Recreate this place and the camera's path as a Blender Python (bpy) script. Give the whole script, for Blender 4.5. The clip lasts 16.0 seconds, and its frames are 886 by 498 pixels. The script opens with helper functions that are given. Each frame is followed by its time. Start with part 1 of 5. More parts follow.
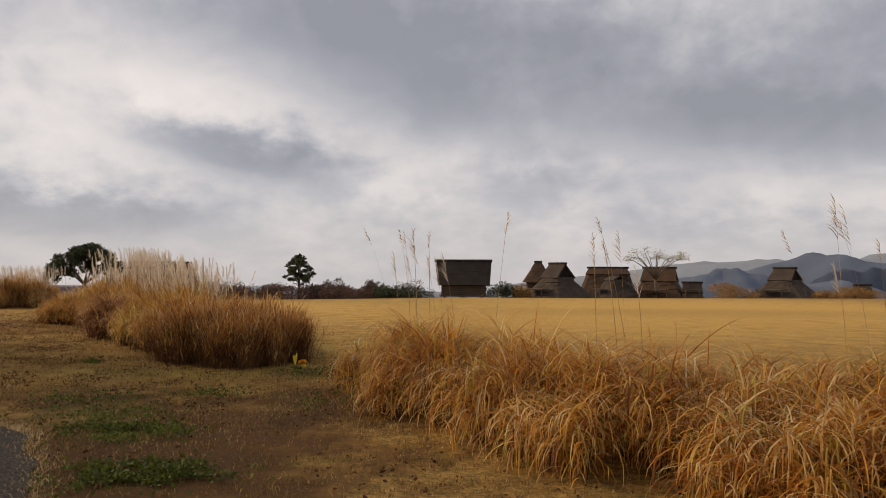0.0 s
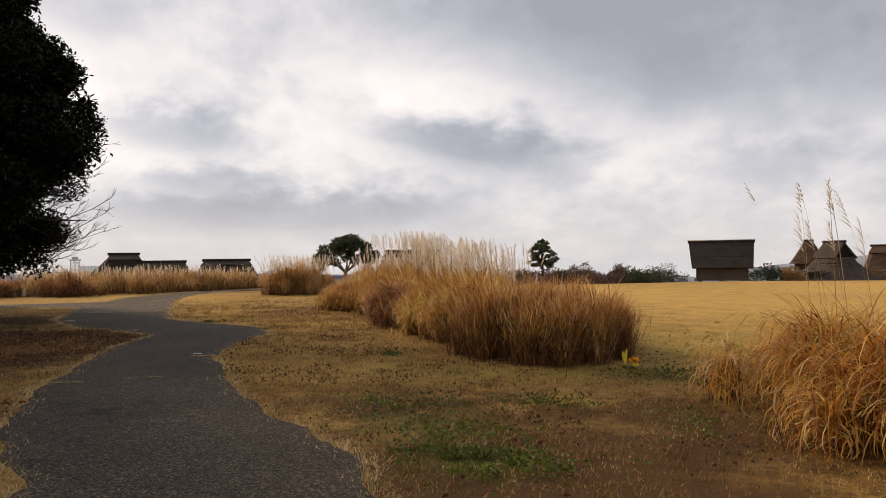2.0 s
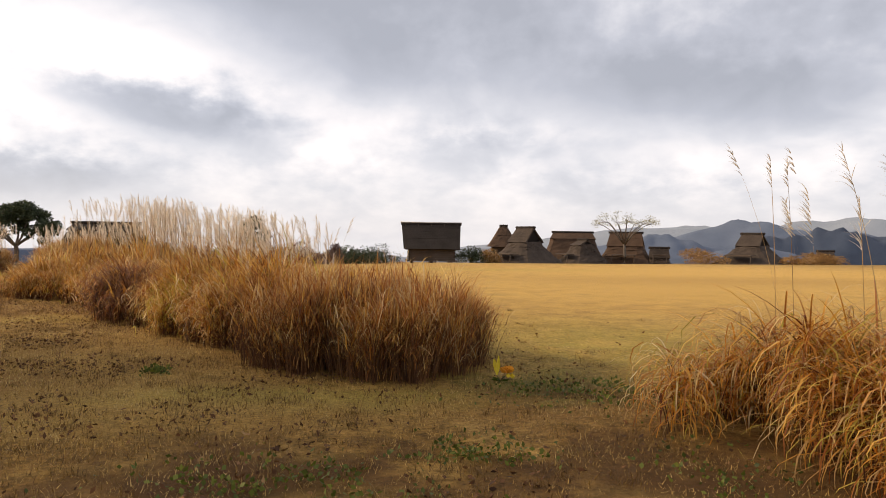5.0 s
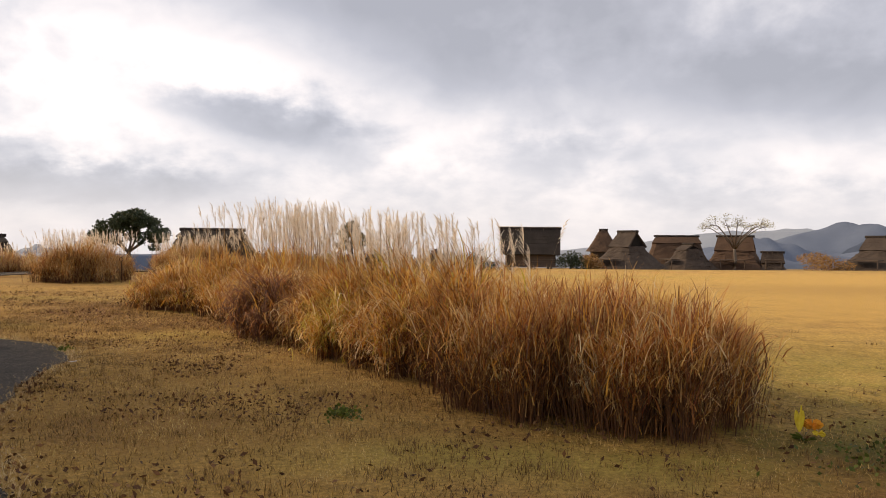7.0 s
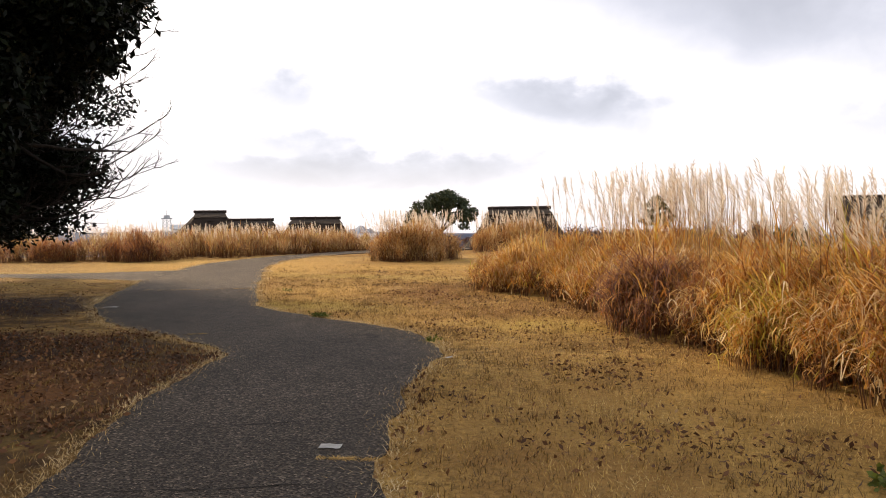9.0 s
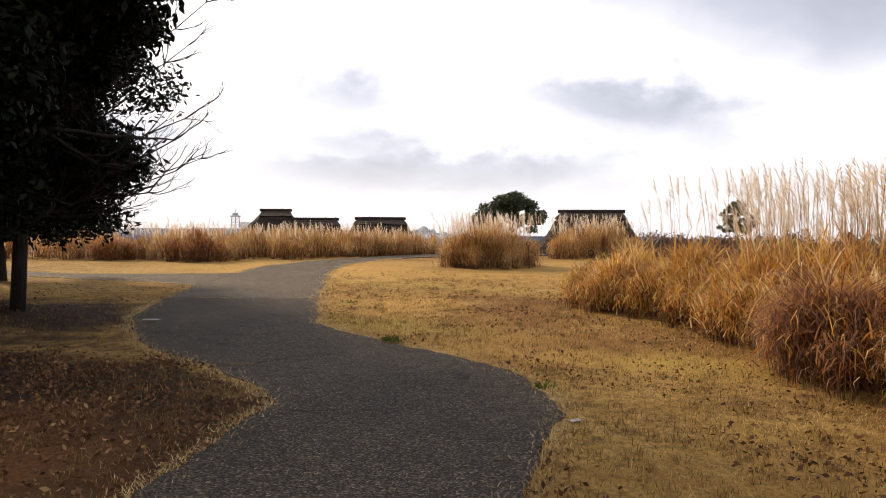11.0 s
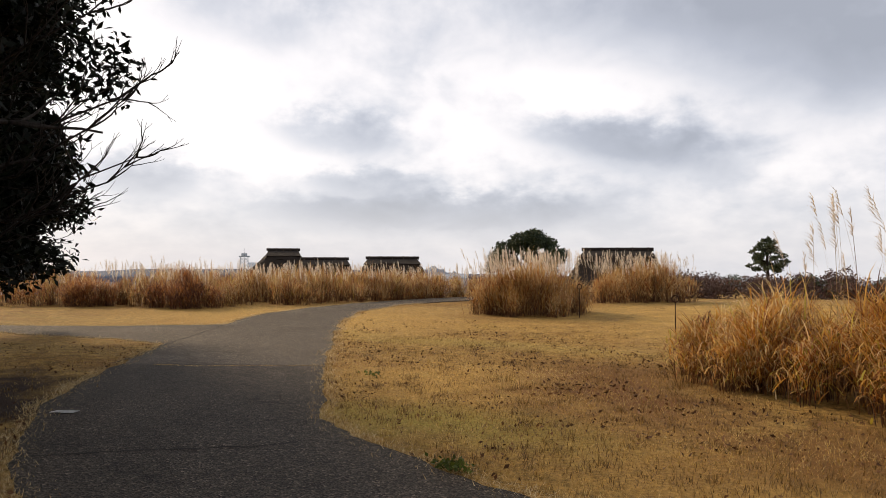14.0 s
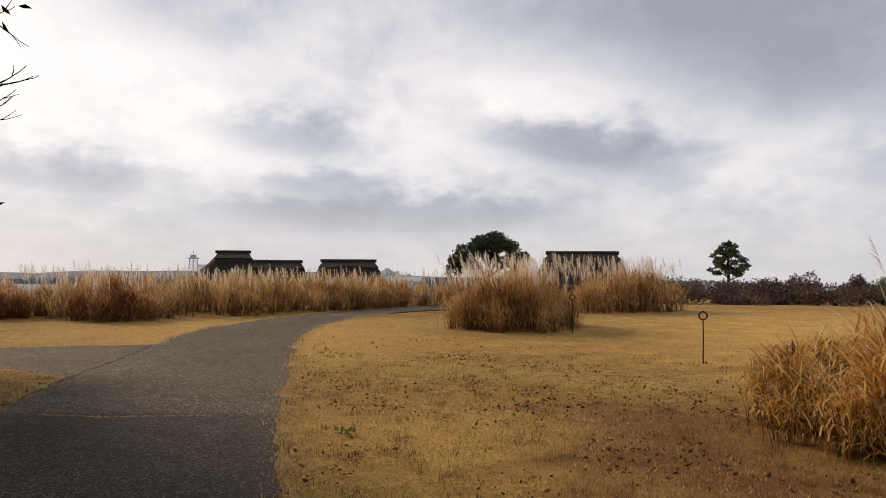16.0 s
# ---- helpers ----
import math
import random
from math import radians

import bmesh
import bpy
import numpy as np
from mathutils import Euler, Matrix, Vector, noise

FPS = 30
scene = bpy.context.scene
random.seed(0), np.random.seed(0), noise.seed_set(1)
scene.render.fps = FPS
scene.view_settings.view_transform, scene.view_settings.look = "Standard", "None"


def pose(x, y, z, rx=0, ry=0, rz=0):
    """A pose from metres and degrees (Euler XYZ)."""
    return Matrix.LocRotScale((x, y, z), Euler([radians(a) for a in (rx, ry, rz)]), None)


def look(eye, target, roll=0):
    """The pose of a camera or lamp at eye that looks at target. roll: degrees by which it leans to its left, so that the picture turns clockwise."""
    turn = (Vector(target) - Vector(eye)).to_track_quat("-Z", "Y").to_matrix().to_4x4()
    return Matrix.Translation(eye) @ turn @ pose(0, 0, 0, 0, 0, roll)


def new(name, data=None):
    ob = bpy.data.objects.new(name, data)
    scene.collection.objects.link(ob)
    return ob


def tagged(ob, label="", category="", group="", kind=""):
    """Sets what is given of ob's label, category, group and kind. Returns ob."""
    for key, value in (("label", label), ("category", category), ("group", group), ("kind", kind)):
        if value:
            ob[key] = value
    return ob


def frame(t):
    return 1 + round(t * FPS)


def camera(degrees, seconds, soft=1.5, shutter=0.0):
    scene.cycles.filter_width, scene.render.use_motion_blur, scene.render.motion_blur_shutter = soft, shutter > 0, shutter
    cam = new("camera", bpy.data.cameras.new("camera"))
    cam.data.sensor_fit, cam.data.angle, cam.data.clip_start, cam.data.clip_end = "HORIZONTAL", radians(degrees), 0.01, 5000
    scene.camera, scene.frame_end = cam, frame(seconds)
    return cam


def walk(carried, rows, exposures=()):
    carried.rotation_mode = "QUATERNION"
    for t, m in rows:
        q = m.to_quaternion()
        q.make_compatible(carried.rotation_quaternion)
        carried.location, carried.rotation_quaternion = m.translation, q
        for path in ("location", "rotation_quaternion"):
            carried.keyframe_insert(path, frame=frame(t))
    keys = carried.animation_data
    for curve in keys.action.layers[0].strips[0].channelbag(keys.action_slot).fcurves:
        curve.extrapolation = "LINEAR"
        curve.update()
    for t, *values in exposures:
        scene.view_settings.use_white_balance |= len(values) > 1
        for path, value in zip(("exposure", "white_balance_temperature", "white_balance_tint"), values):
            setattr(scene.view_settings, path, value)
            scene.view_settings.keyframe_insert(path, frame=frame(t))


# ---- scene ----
cam = camera(62.38, 16.0, soft=0.9)


def stand(x, y, z, yaw, pitch, roll):
    return pose(x, y, z, 90 + pitch, 0, yaw) @ pose(0, 0, 0, 0, 0, roll)


# seconds, x, y, z, yaw, pitch, roll
ROWS = [
    (0.0, -0.000, -0.000, 1.613, -0.00, 1.89, 0.50),
    (0.5, -0.396, 0.643, 1.563, 2.14, 0.91, 0.63),
    (1.0, -0.848, 1.276, 1.527, 7.15, 0.88, 0.28),
    (1.5, -1.257, 1.660, 1.516, 12.61, 1.83, -0.22),
    (2.0, -1.695, 2.123, 1.494, 18.09, 0.81, -0.66),
    (2.5, -2.059, 2.522, 1.508, 21.85, -0.63, -1.02),
    (3.0, -2.449, 2.929, 1.492, 21.48, -0.70, -0.60),
    (3.5, -2.821, 3.366, 1.475, 16.48, -0.70, 0.30),
    (4.0, -3.158, 3.867, 1.465, 8.42, -1.12, 0.63),
    (4.2, -3.256, 4.053, 1.469, 5.83, -1.27, 0.71),
    (5.3, -3.871, 4.952, 1.483, -6.50, -0.57, 0.84),
    (6.3, -4.486, 5.851, 1.497, -4.68, 0.12, 0.97),
    (6.5, -4.634, 6.057, 1.503, -3.38, -0.05, 0.66),
    (7.0, -5.027, 6.576, 1.489, 1.71, -0.55, 0.61),
    (7.5, -5.488, 7.016, 1.471, 9.47, -1.49, 0.02),
    (8.0, -5.922, 7.387, 1.461, 19.02, -2.62, -0.57),
    (8.5, -6.259, 7.808, 1.461, 23.39, -2.96, -0.78),
    (9.0, -6.649, 8.321, 1.441, 24.32, -2.35, -0.66),
    (9.5, -7.030, 8.806, 1.441, 25.65, -1.30, -0.34),
    (9.7, -7.189, 8.975, 1.448, 26.16, -1.16, 0.04),
    (11.8, -8.457, 10.757, 1.491, 30.15, -2.90, -0.24),
    (12.0, -8.627, 10.970, 1.483, 30.19, -3.04, -0.32),
    (12.5, -9.041, 11.464, 1.466, 30.18, -3.36, -0.36),
    (13.0, -9.468, 11.952, 1.468, 30.03, -2.87, -0.38),
    (13.5, -9.877, 12.463, 1.489, 30.01, -0.17, -0.09),
    (14.0, -10.333, 13.036, 1.449, 29.90, 0.89, 0.12),
    (14.5, -10.688, 13.532, 1.478, 29.62, 0.10, 0.09),
    (15.0, -11.097, 14.068, 1.492, 29.25, 0.20, 0.18),
    (15.5, -11.526, 14.549, 1.522, 28.04, 0.58, 0.16),
    (16.0, -11.970, 15.028, 1.544, 26.31, 1.08, 0.28),
]
# seconds, stops, white balance
EXPOSURES = [
    (0.0, -0.45, 6950, 16), (0.6, -0.26, 7000, 16), (1.5, -0.24, 6950, 16), (2.0, -0.12, 6900, 16), (2.5, 0.20, 6850, 16), (3.5, 0.42, 6900, 16), (4.2, 0.26, 6800, 15), (6.5, 0.12, 6950, 17), (7.3, 0.18, 6950, 17), (8.2, 0.50, 6950, 17), (9.0, 0.58, 6900, 17),
    (12.5, 0.38, 6700, 15), (13.5, 0.28, 6650, 14), (14.2, -0.02, 6650, 14), (14.8, -0.06, 6650, 14), (16.0, -0.18, 6700, 15),
]
walk(cam, [(t, stand(*row)) for t, *row in ROWS], EXPOSURES)

# ---- light: bright overcast with a veiled low sun on the left ----
SUN_AZIMUTH, SUN_HEIGHT = 74.0, 27.0   # degrees left of +y, degrees up


def node(tree, kind, **values):
    n = tree.nodes.new(kind)
    for key, value in values.items():
        if key in n.inputs:
            n.inputs[key].default_value = value
    return n


def calc(tree, op, a, b=None, c=None, clamp=False):
    n = tree.nodes.new("ShaderNodeMath")
    n.operation, n.use_clamp = op, clamp
    for i, v in enumerate((a, b, c)):
        if v is None:
            continue
        if isinstance(v, (int, float)):
            n.inputs[i].default_value = v
        else:
            tree.links.new(v, n.inputs[i])
    return n.outputs[0]


def blend(tree, fac, a, b, mode="MIX"):
    n = tree.nodes.new("ShaderNodeMix")
    n.data_type, n.blend_type = "RGBA", mode
    for sock, v in ((n.inputs[0], fac), (n.inputs[6], a), (n.inputs[7], b)):
        if isinstance(v, (int, float)):
            sock.default_value = v
        elif isinstance(v, tuple):
            sock.default_value = (*v, 1)
        else:
            tree.links.new(v, sock)
    return n.outputs[2]


def ramp(tree, fac, stops, mode="LINEAR"):
    n = tree.nodes.new("ShaderNodeValToRGB")
    n.color_ramp.interpolation = mode
    e = n.color_ramp.elements
    while len(e) < len(stops):
        e.new(0.5)
    for el, (p, c) in zip(e, stops):
        el.position = p
        el.color = (*c, 1) if isinstance(c, tuple) else (c, c, c, 1)
    tree.links.new(fac, n.inputs[0])
    return n.outputs[0]


def noise_at(tree, vector, scale, detail=4.0, rough=0.55, kind="ShaderNodeTexNoise", distort=0.0):
    n = node(tree, kind, Scale=scale, Detail=detail, Roughness=rough, Distortion=distort)
    if vector is not None:
        tree.links.new(vector, n.inputs["Vector"])
    return n.outputs[0]


def make_world():
    w = bpy.data.worlds.new("cloudy_sky")
    scene.world = w
    w.use_nodes = True
    t = w.node_tree
    t.nodes.clear()
    out = t.nodes.new("ShaderNodeOutputWorld")
    bg = t.nodes.new("ShaderNodeBackground")
    sky = t.nodes.new("ShaderNodeTexSky")
    sky.sky_type, sky.sun_disc = "NISHITA", False
    sky.sun_elevation, sky.sun_rotation = radians(SUN_HEIGHT), radians(-SUN_AZIMUTH)
    blue = blend(t, 1.0, sky.outputs[0], (0.11, 0.11, 0.11), "MULTIPLY")
    co = t.nodes.new("ShaderNodeTexCoord")
    sep = t.nodes.new("ShaderNodeSeparateXYZ")
    t.links.new(co.outputs["Generated"], sep.inputs[0])
    x, y, z = sep.outputs
    az = calc(t, "MULTIPLY", calc(t, "ARCTAN2", x, y), 57.2958)       # degrees, right of +y
    el = calc(t, "MULTIPLY", calc(t, "ARCSINE", z), 57.2958)
    # clouds lie flatter towards the horizon
    flat = calc(t, "POWER", calc(t, "MAXIMUM", calc(t, "ADD", el, 4.0), 0.1), 0.62)
    comb = t.nodes.new("ShaderNodeCombineXYZ")
    t.links.new(calc(t, "MULTIPLY", az, 0.062), comb.inputs[0])
    t.links.new(calc(t, "MULTIPLY", flat, 0.40), comb.inputs[1])
    p = comb.outputs[0]
    big = noise_at(t, p, 0.9, 3.5, 0.45)
    mid = noise_at(t, p, 2.4, 4, 0.5, distort=0.35)
    fine = noise_at(t, p, 6.5, 5, 0.55)
    warp_a = calc(t, "MULTIPLY", calc(t, "SUBTRACT", mid, 0.5), 9.0)
    warp_e = calc(t, "MULTIPLY_ADD", calc(t, "SUBTRACT", fine, 0.5), 2.6, calc(t, "MULTIPLY", calc(t, "SUBTRACT", big, 0.5), 2.5))
    az_w = calc(t, "ADD", az, warp_a)
    el_w = calc(t, "ADD", el, warp_e)

    def bank(a, e, wide, high, tilt):
        """A cloud with a flat middle and a ragged rim, sinking to the right by its tilt."""
        da = calc(t, "SUBTRACT", az_w, a)
        de = calc(t, "DIVIDE", calc(t, "SUBTRACT", calc(t, "MULTIPLY_ADD", da, tilt, el_w), e), high)
        da = calc(t, "DIVIDE", da, wide)
        r = calc(t, "ADD", calc(t, "MULTIPLY", da, da), calc(t, "MULTIPLY", de, de))
        return calc(t, "POWER", 2.718, calc(t, "MULTIPLY", calc(t, "POWER", r, 1.5), -1.0))

    light = calc(t, "MULTIPLY_ADD", calc(t, "SUBTRACT", big, 0.5), 0.45, 0.63)
    light = calc(t, "MULTIPLY_ADD", calc(t, "SUBTRACT", mid, 0.5), 0.62, light)
    light = calc(t, "MULTIPLY_ADD", calc(t, "SUBTRACT", fine, 0.5), 0.34, light)
    for a, e, wide, high, tilt, much in SKY_BANKS:
        light = calc(t, "MULTIPLY_ADD", bank(a, e, wide, high, tilt), much, light)
    low = calc(t, "POWER", 2.718, calc(t, "MULTIPLY", calc(t, "MULTIPLY", el, el), -0.07))
    cloud = ramp(t, light, [(0.10, (0.40, 0.44, 0.505)), (0.34, (0.50, 0.545, 0.62)), (0.56, (0.68, 0.72, 0.78)), (0.76, (0.94, 0.945, 0.96)), (1.0, (1.14, 1.13, 1.11))])
    cloud = blend(t, calc(t, "MULTIPLY", low, 0.6), cloud, (0.76, 0.77, 0.79))
    # thick grey cloud overhead
    over = calc(t, "MULTIPLY", calc(t, "SUBTRACT", el, 24.0), 0.05, clamp=True)
    cloud = blend(t, over, cloud, blend(t, mid, (0.40, 0.405, 0.42), (0.64, 0.645, 0.65)))
    both = blend(t, 0.93, blue, cloud)
    t.links.new(both, bg.inputs[0])
    bg.inputs[1].default_value = 1.0
    t.links.new(bg.outputs[0], out.inputs[0])


# clouds: degrees right of +y, degrees up, half width, half height, tilt, brighter or darker
SKY_BANKS = [
    (-50, 12, 13, 6, 0.0, 0.28), (-27, 12, 7, 4, 0.0, 0.22), (-24, 7, 7, 3, 0.0, 0.14), (-5, 7.6, 6, 2, 0.1, 0.14), (-18, 12.8, 9, 1.8, 0.12, 0.22),
    (-15.2, 8.7, 7.0, 1.7, 0.14, -0.40), (-39, 10.2, 5.5, 1.6, 0.1, -0.34), (-31, 3.8, 11, 1.6, 0.02, -0.48), (-36, 6.4, 5, 1.0, 0.05, -0.26), (-55, 6.8, 8, 1.6, 0.05, -0.34), (-46, 18, 7, 2.5, 0.0, -0.24),
    (6, 16.5, 19, 4.6, 0.14, -0.36), (-9, 19.5, 16, 3.5, 0.0, -0.34), (24, 11, 11, 3.0, 0.05, -0.30), (-1, 13.5, 9, 3.0, 0.1, -0.20), (7, 6.8, 5, 1.4, 0.0, -0.16), (22, 5.2, 10, 1.6, 0.0, 0.14), (36, 15, 15, 5, 0.0, -0.34),
    (-23, 10.2, 3, 1.4, 0.1, -0.12), (-72, 20, 24, 12, 0.0, 0.25),
]
make_world()

lamp = bpy.data.lights.new("sun", "SUN")
lamp.energy, lamp.angle, lamp.color = 3.3, radians(12), (1.0, 0.79, 0.51)
sun = new("sun", lamp)
sun.matrix_world = look((0, 0, 60), (math.sin(radians(SUN_AZIMUTH)) * math.cos(radians(SUN_HEIGHT)), -math.cos(radians(SUN_AZIMUTH)) * math.cos(radians(SUN_HEIGHT)), 60 - math.sin(radians(SUN_HEIGHT))))


# ---- materials ----
def material(name, rough=0.9):
    m = bpy.data.materials.new(name)
    m.use_nodes = True
    t = m.node_tree
    b = t.nodes["Principled BSDF"]
    b.inputs["Roughness"].default_value = rough
    b.inputs["Specular IOR Level"].default_value = 0.25
    return m, t, b


def where(t):
    return t.nodes.new("ShaderNodeNewGeometry").outputs["Position"]


def own(t):
    return t.nodes.new("ShaderNodeTexCoord").outputs["Object"]


def bump(t, b, height, strength, distance):
    n = node(t, "ShaderNodeBump", Strength=strength, Distance=distance)
    t.links.new(height, n.inputs["Height"])
    t.links.new(n.outputs[0], b.inputs["Normal"])


def blade_material(name, stops, through_light=0.45, rough=0.6, gloss=0.4, patchy=1.1):
    """Leaves that vary one by one, with light coming through."""
    m, t, b = material(name, rough)
    g = t.nodes.new("ShaderNodeNewGeometry")
    patch = noise_at(t, g.outputs["Position"], 0.9, 3)
    mixv = calc(t, "ADD", calc(t, "MULTIPLY", g.outputs["Random Per Island"], 0.78), calc(t, "MULTIPLY", calc(t, "SUBTRACT", patch, 0.39 if patchy < 1.5 else 0.46), patchy), clamp=True)
    col = ramp(t, mixv, stops)
    streak = noise_at(t, g.outputs["Position"], 14, 3)
    col = blend(t, 0.55, col, ramp(t, streak, [(0.3, 0.7), (0.7, 1.1)]), "MULTIPLY")
    t.links.new(col, b.inputs["Base Color"])
    b.inputs["Specular IOR Level"].default_value = gloss
    tr = t.nodes.new("ShaderNodeBsdfTranslucent")
    t.links.new(col, tr.inputs[0])
    mx = node(t, "ShaderNodeMixShader")
    mx.inputs[0].default_value = through_light
    t.links.new(b.outputs[0], mx.inputs[1])
    t.links.new(tr.outputs[0], mx.inputs[2])
    t.links.new(mx.outputs[0], t.nodes["Material Output"].inputs[0])
    return m


REED = blade_material("dry_reed", [(0.0, (0.085, 0.028, 0.012)), (0.22, (0.27, 0.098, 0.024)), (0.46, (0.58, 0.265, 0.044)), (0.66, (0.76, 0.43, 0.085)), (0.86, (0.88, 0.64, 0.25)), (1.0, (0.94, 0.84, 0.58))], 0.42)
REED_ORANGE = blade_material("orange_reed", [(0.0, (0.15, 0.042, 0.010)), (0.25, (0.46, 0.16, 0.022)), (0.5, (0.72, 0.34, 0.048)), (0.75, (0.88, 0.58, 0.15)), (1.0, (0.95, 0.83, 0.52))], 0.5)
REED_RUST = blade_material("rust_red_reed", [(0.0, (0.10, 0.030, 0.016)), (0.3, (0.30, 0.10, 0.034)), (0.6, (0.55, 0.23, 0.065)), (0.85, (0.74, 0.42, 0.14)), (1.0, (0.88, 0.72, 0.46))], 0.45)
REED_PURPLE = blade_material("purplish_brown_reed", [(0.0, (0.055, 0.026, 0.022)), (0.4, (0.19, 0.085, 0.055)), (0.75, (0.36, 0.18, 0.10)), (1.0, (0.60, 0.40, 0.25))], 0.4)
REED_PALE = blade_material("pale_reed", [(0.0, (0.28, 0.14, 0.045)), (0.35, (0.55, 0.33, 0.12)), (0.7, (0.72, 0.52, 0.24)), (1.0, (0.84, 0.70, 0.44))], 0.5)
REED_GREEN = blade_material("greenish_reed", [(0.0, (0.20, 0.17, 0.03)), (0.5, (0.52, 0.42, 0.06)), (1.0, (0.74, 0.60, 0.13))], 0.5)
PLUME = blade_material("silver_plume", [(0.0, (0.70, 0.58, 0.44)), (0.5, (0.84, 0.75, 0.62)), (1.0, (0.91, 0.86, 0.77))], 0.6)
CULM = blade_material("dark_culm", [(0.0, (0.045, 0.018, 0.010)), (0.6, (0.13, 0.055, 0.022)), (1.0, (0.30, 0.15, 0.05))], 0.1)
STALK = blade_material("dry_stalk", [(0.0, (0.20, 0.10, 0.04)), (1.0, (0.52, 0.36, 0.16))], 0.1)
# near-black leaf colour: the backlit crown's shade is put into it
LEAF_DARK = blade_material("backlit_evergreen_leaf", [(0.0, (0.002, 0.0032, 0.002)), (0.6, (0.0045, 0.0072, 0.0036)), (1.0, (0.014, 0.020, 0.009))], 0.01, 0.5, 0.09)
LEAF_FAR = blade_material("far_evergreen_leaf", [(0.0, (0.018, 0.030, 0.016)), (0.6, (0.045, 0.065, 0.028)), (1.0, (0.10, 0.115, 0.05))], 0.15, 0.6)
LEAF_RED = blade_material("red_brown_leaf", [(0.0, (0.055, 0.030, 0.026)), (0.6, (0.11, 0.058, 0.045)), (1.0, (0.18, 0.105, 0.075))], 0.2)
LEAF_OCHRE = blade_material("ochre_leaf", [(0.0, (0.20, 0.10, 0.03)), (1.0, (0.46, 0.27, 0.09))], 0.2)
LEAF_YELLOW = blade_material("sparse_yellow_leaf", [(0.0, (0.34, 0.32, 0.17)), (1.0, (0.58, 0.56, 0.36))], 0.3)
LITTER = blade_material("fallen_leaf", [(0.0, (0.045, 0.019, 0.008)), (0.55, (0.12, 0.050, 0.018)), (0.85, (0.22, 0.10, 0.036)), (1.0, (0.38, 0.23, 0.10))], 0.0, 0.8)
TURF = blade_material("dry_turf_blade", [(0.0, (0.13, 0.062, 0.016)), (0.35, (0.43, 0.26, 0.066)), (0.75, (0.65, 0.425, 0.12)), (1.0, (0.77, 0.565, 0.225))], 0.25, patchy=2.2)
CLOVER = blade_material("green_weed", [(0.0, (0.045, 0.058, 0.008)), (0.6, (0.095, 0.125, 0.015)), (1.0, (0.19, 0.21, 0.03))], 0.25)


def lawn_material():
    m, t, b = material("dry_lawn", 0.95)
    p = where(t)
    sep = t.nodes.new("ShaderNodeSeparateXYZ")
    t.links.new(p, sep.inputs[0])
    big = noise_at(t, p, 0.16, 4)
    mid = noise_at(t, p, 1.3, 5, 0.6)
    fine = noise_at(t, p, 26, 5, 0.7)
    tiny = noise_at(t, p, 130, 3, 0.7)
    col = ramp(t, mid, [(0.28, (0.19, 0.105, 0.026)), (0.5, (0.42, 0.235, 0.054)), (0.72, (0.58, 0.36, 0.10))])
    col = blend(t, ramp(t, big, [(0.42, 0.0), (0.62, 0.55)]), col, (0.60, 0.41, 0.14))
    tuft = noise_at(t, p, 6.5, 5, 0.65)
    col = blend(t, 0.85, col, ramp(t, tuft, [(0.30, 0.24), (0.5, 0.88), (0.7, 1.4)]), "MULTIPLY")

    worn = noise_at(t, p, 0.55, 6, 0.7)
    col = blend(t, ramp(t, worn, [(0.50, 0.0), (0.60, 0.42)]), col, (0.23, 0.105, 0.030))
    # trodden and olive streaks that lie across the open field
    mp = node(t, "ShaderNodeMapping")
    mp.inputs["Scale"].default_value = (0.22, 0.62, 1.0)
    t.links.new(p, mp.inputs["Vector"])
    streak = noise_at(t, mp.outputs[0], 1.0, 6, 0.68)
    col = blend(t, ramp(t, streak, [(0.54, 0.0), (0.66, 0.55)]), col, (0.36, 0.19, 0.055))
    col = blend(t, ramp(t, noise_at(t, mp.outputs[0], 1.7, 5, 0.6), [(0.58, 0.0), (0.70, 0.45)]), col, (0.44, 0.35, 0.07))

    def spot(cx, cy, rx, ry, ragged=0.9):
        dx = calc(t, "DIVIDE", calc(t, "SUBTRACT", sep.outputs[0], cx), rx)
        dy = calc(t, "DIVIDE", calc(t, "SUBTRACT", sep.outputs[1], cy), ry)
        r = calc(t, "SQRT", calc(t, "ADD", calc(t, "MULTIPLY", dx, dx), calc(t, "MULTIPLY", dy, dy)))
        r = calc(t, "ADD", r, calc(t, "MULTIPLY", calc(t, "SUBTRACT", mid, 0.5), ragged * 2))
        return calc(t, "SUBTRACT", 1.25, r, clamp=True)

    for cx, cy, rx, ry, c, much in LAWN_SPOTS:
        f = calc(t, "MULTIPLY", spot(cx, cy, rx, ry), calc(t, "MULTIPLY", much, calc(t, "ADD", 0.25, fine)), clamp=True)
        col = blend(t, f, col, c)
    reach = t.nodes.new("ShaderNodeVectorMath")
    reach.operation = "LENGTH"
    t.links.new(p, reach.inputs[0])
    hazed_woods = ramp(t, noise_at(t, p, 0.012, 5, 0.7), [(0.4, (0.10, 0.12, 0.11)), (0.6, (0.22, 0.25, 0.26))])
    # haze painted in: far land fades to blue-grey with distance
    hazed_woods = blend(t, calc(t, "DIVIDE", reach.outputs["Value"], 2500.0, clamp=True), hazed_woods, (0.30, 0.34, 0.39))
    col = blend(t, calc(t, "DIVIDE", calc(t, "SUBTRACT", reach.outputs["Value"], 115.0), 60.0, clamp=True), col, hazed_woods)
    col = blend(t, 0.8, col, ramp(t, fine, [(0.25, 0.35), (0.5, 0.85), (0.8, 1.3)]), "MULTIPLY")
    col = blend(t, 0.5, col, ramp(t, tiny, [(0.3, 0.5), (0.7, 1.25)]), "MULTIPLY")
    t.links.new(col, b.inputs["Base Color"])
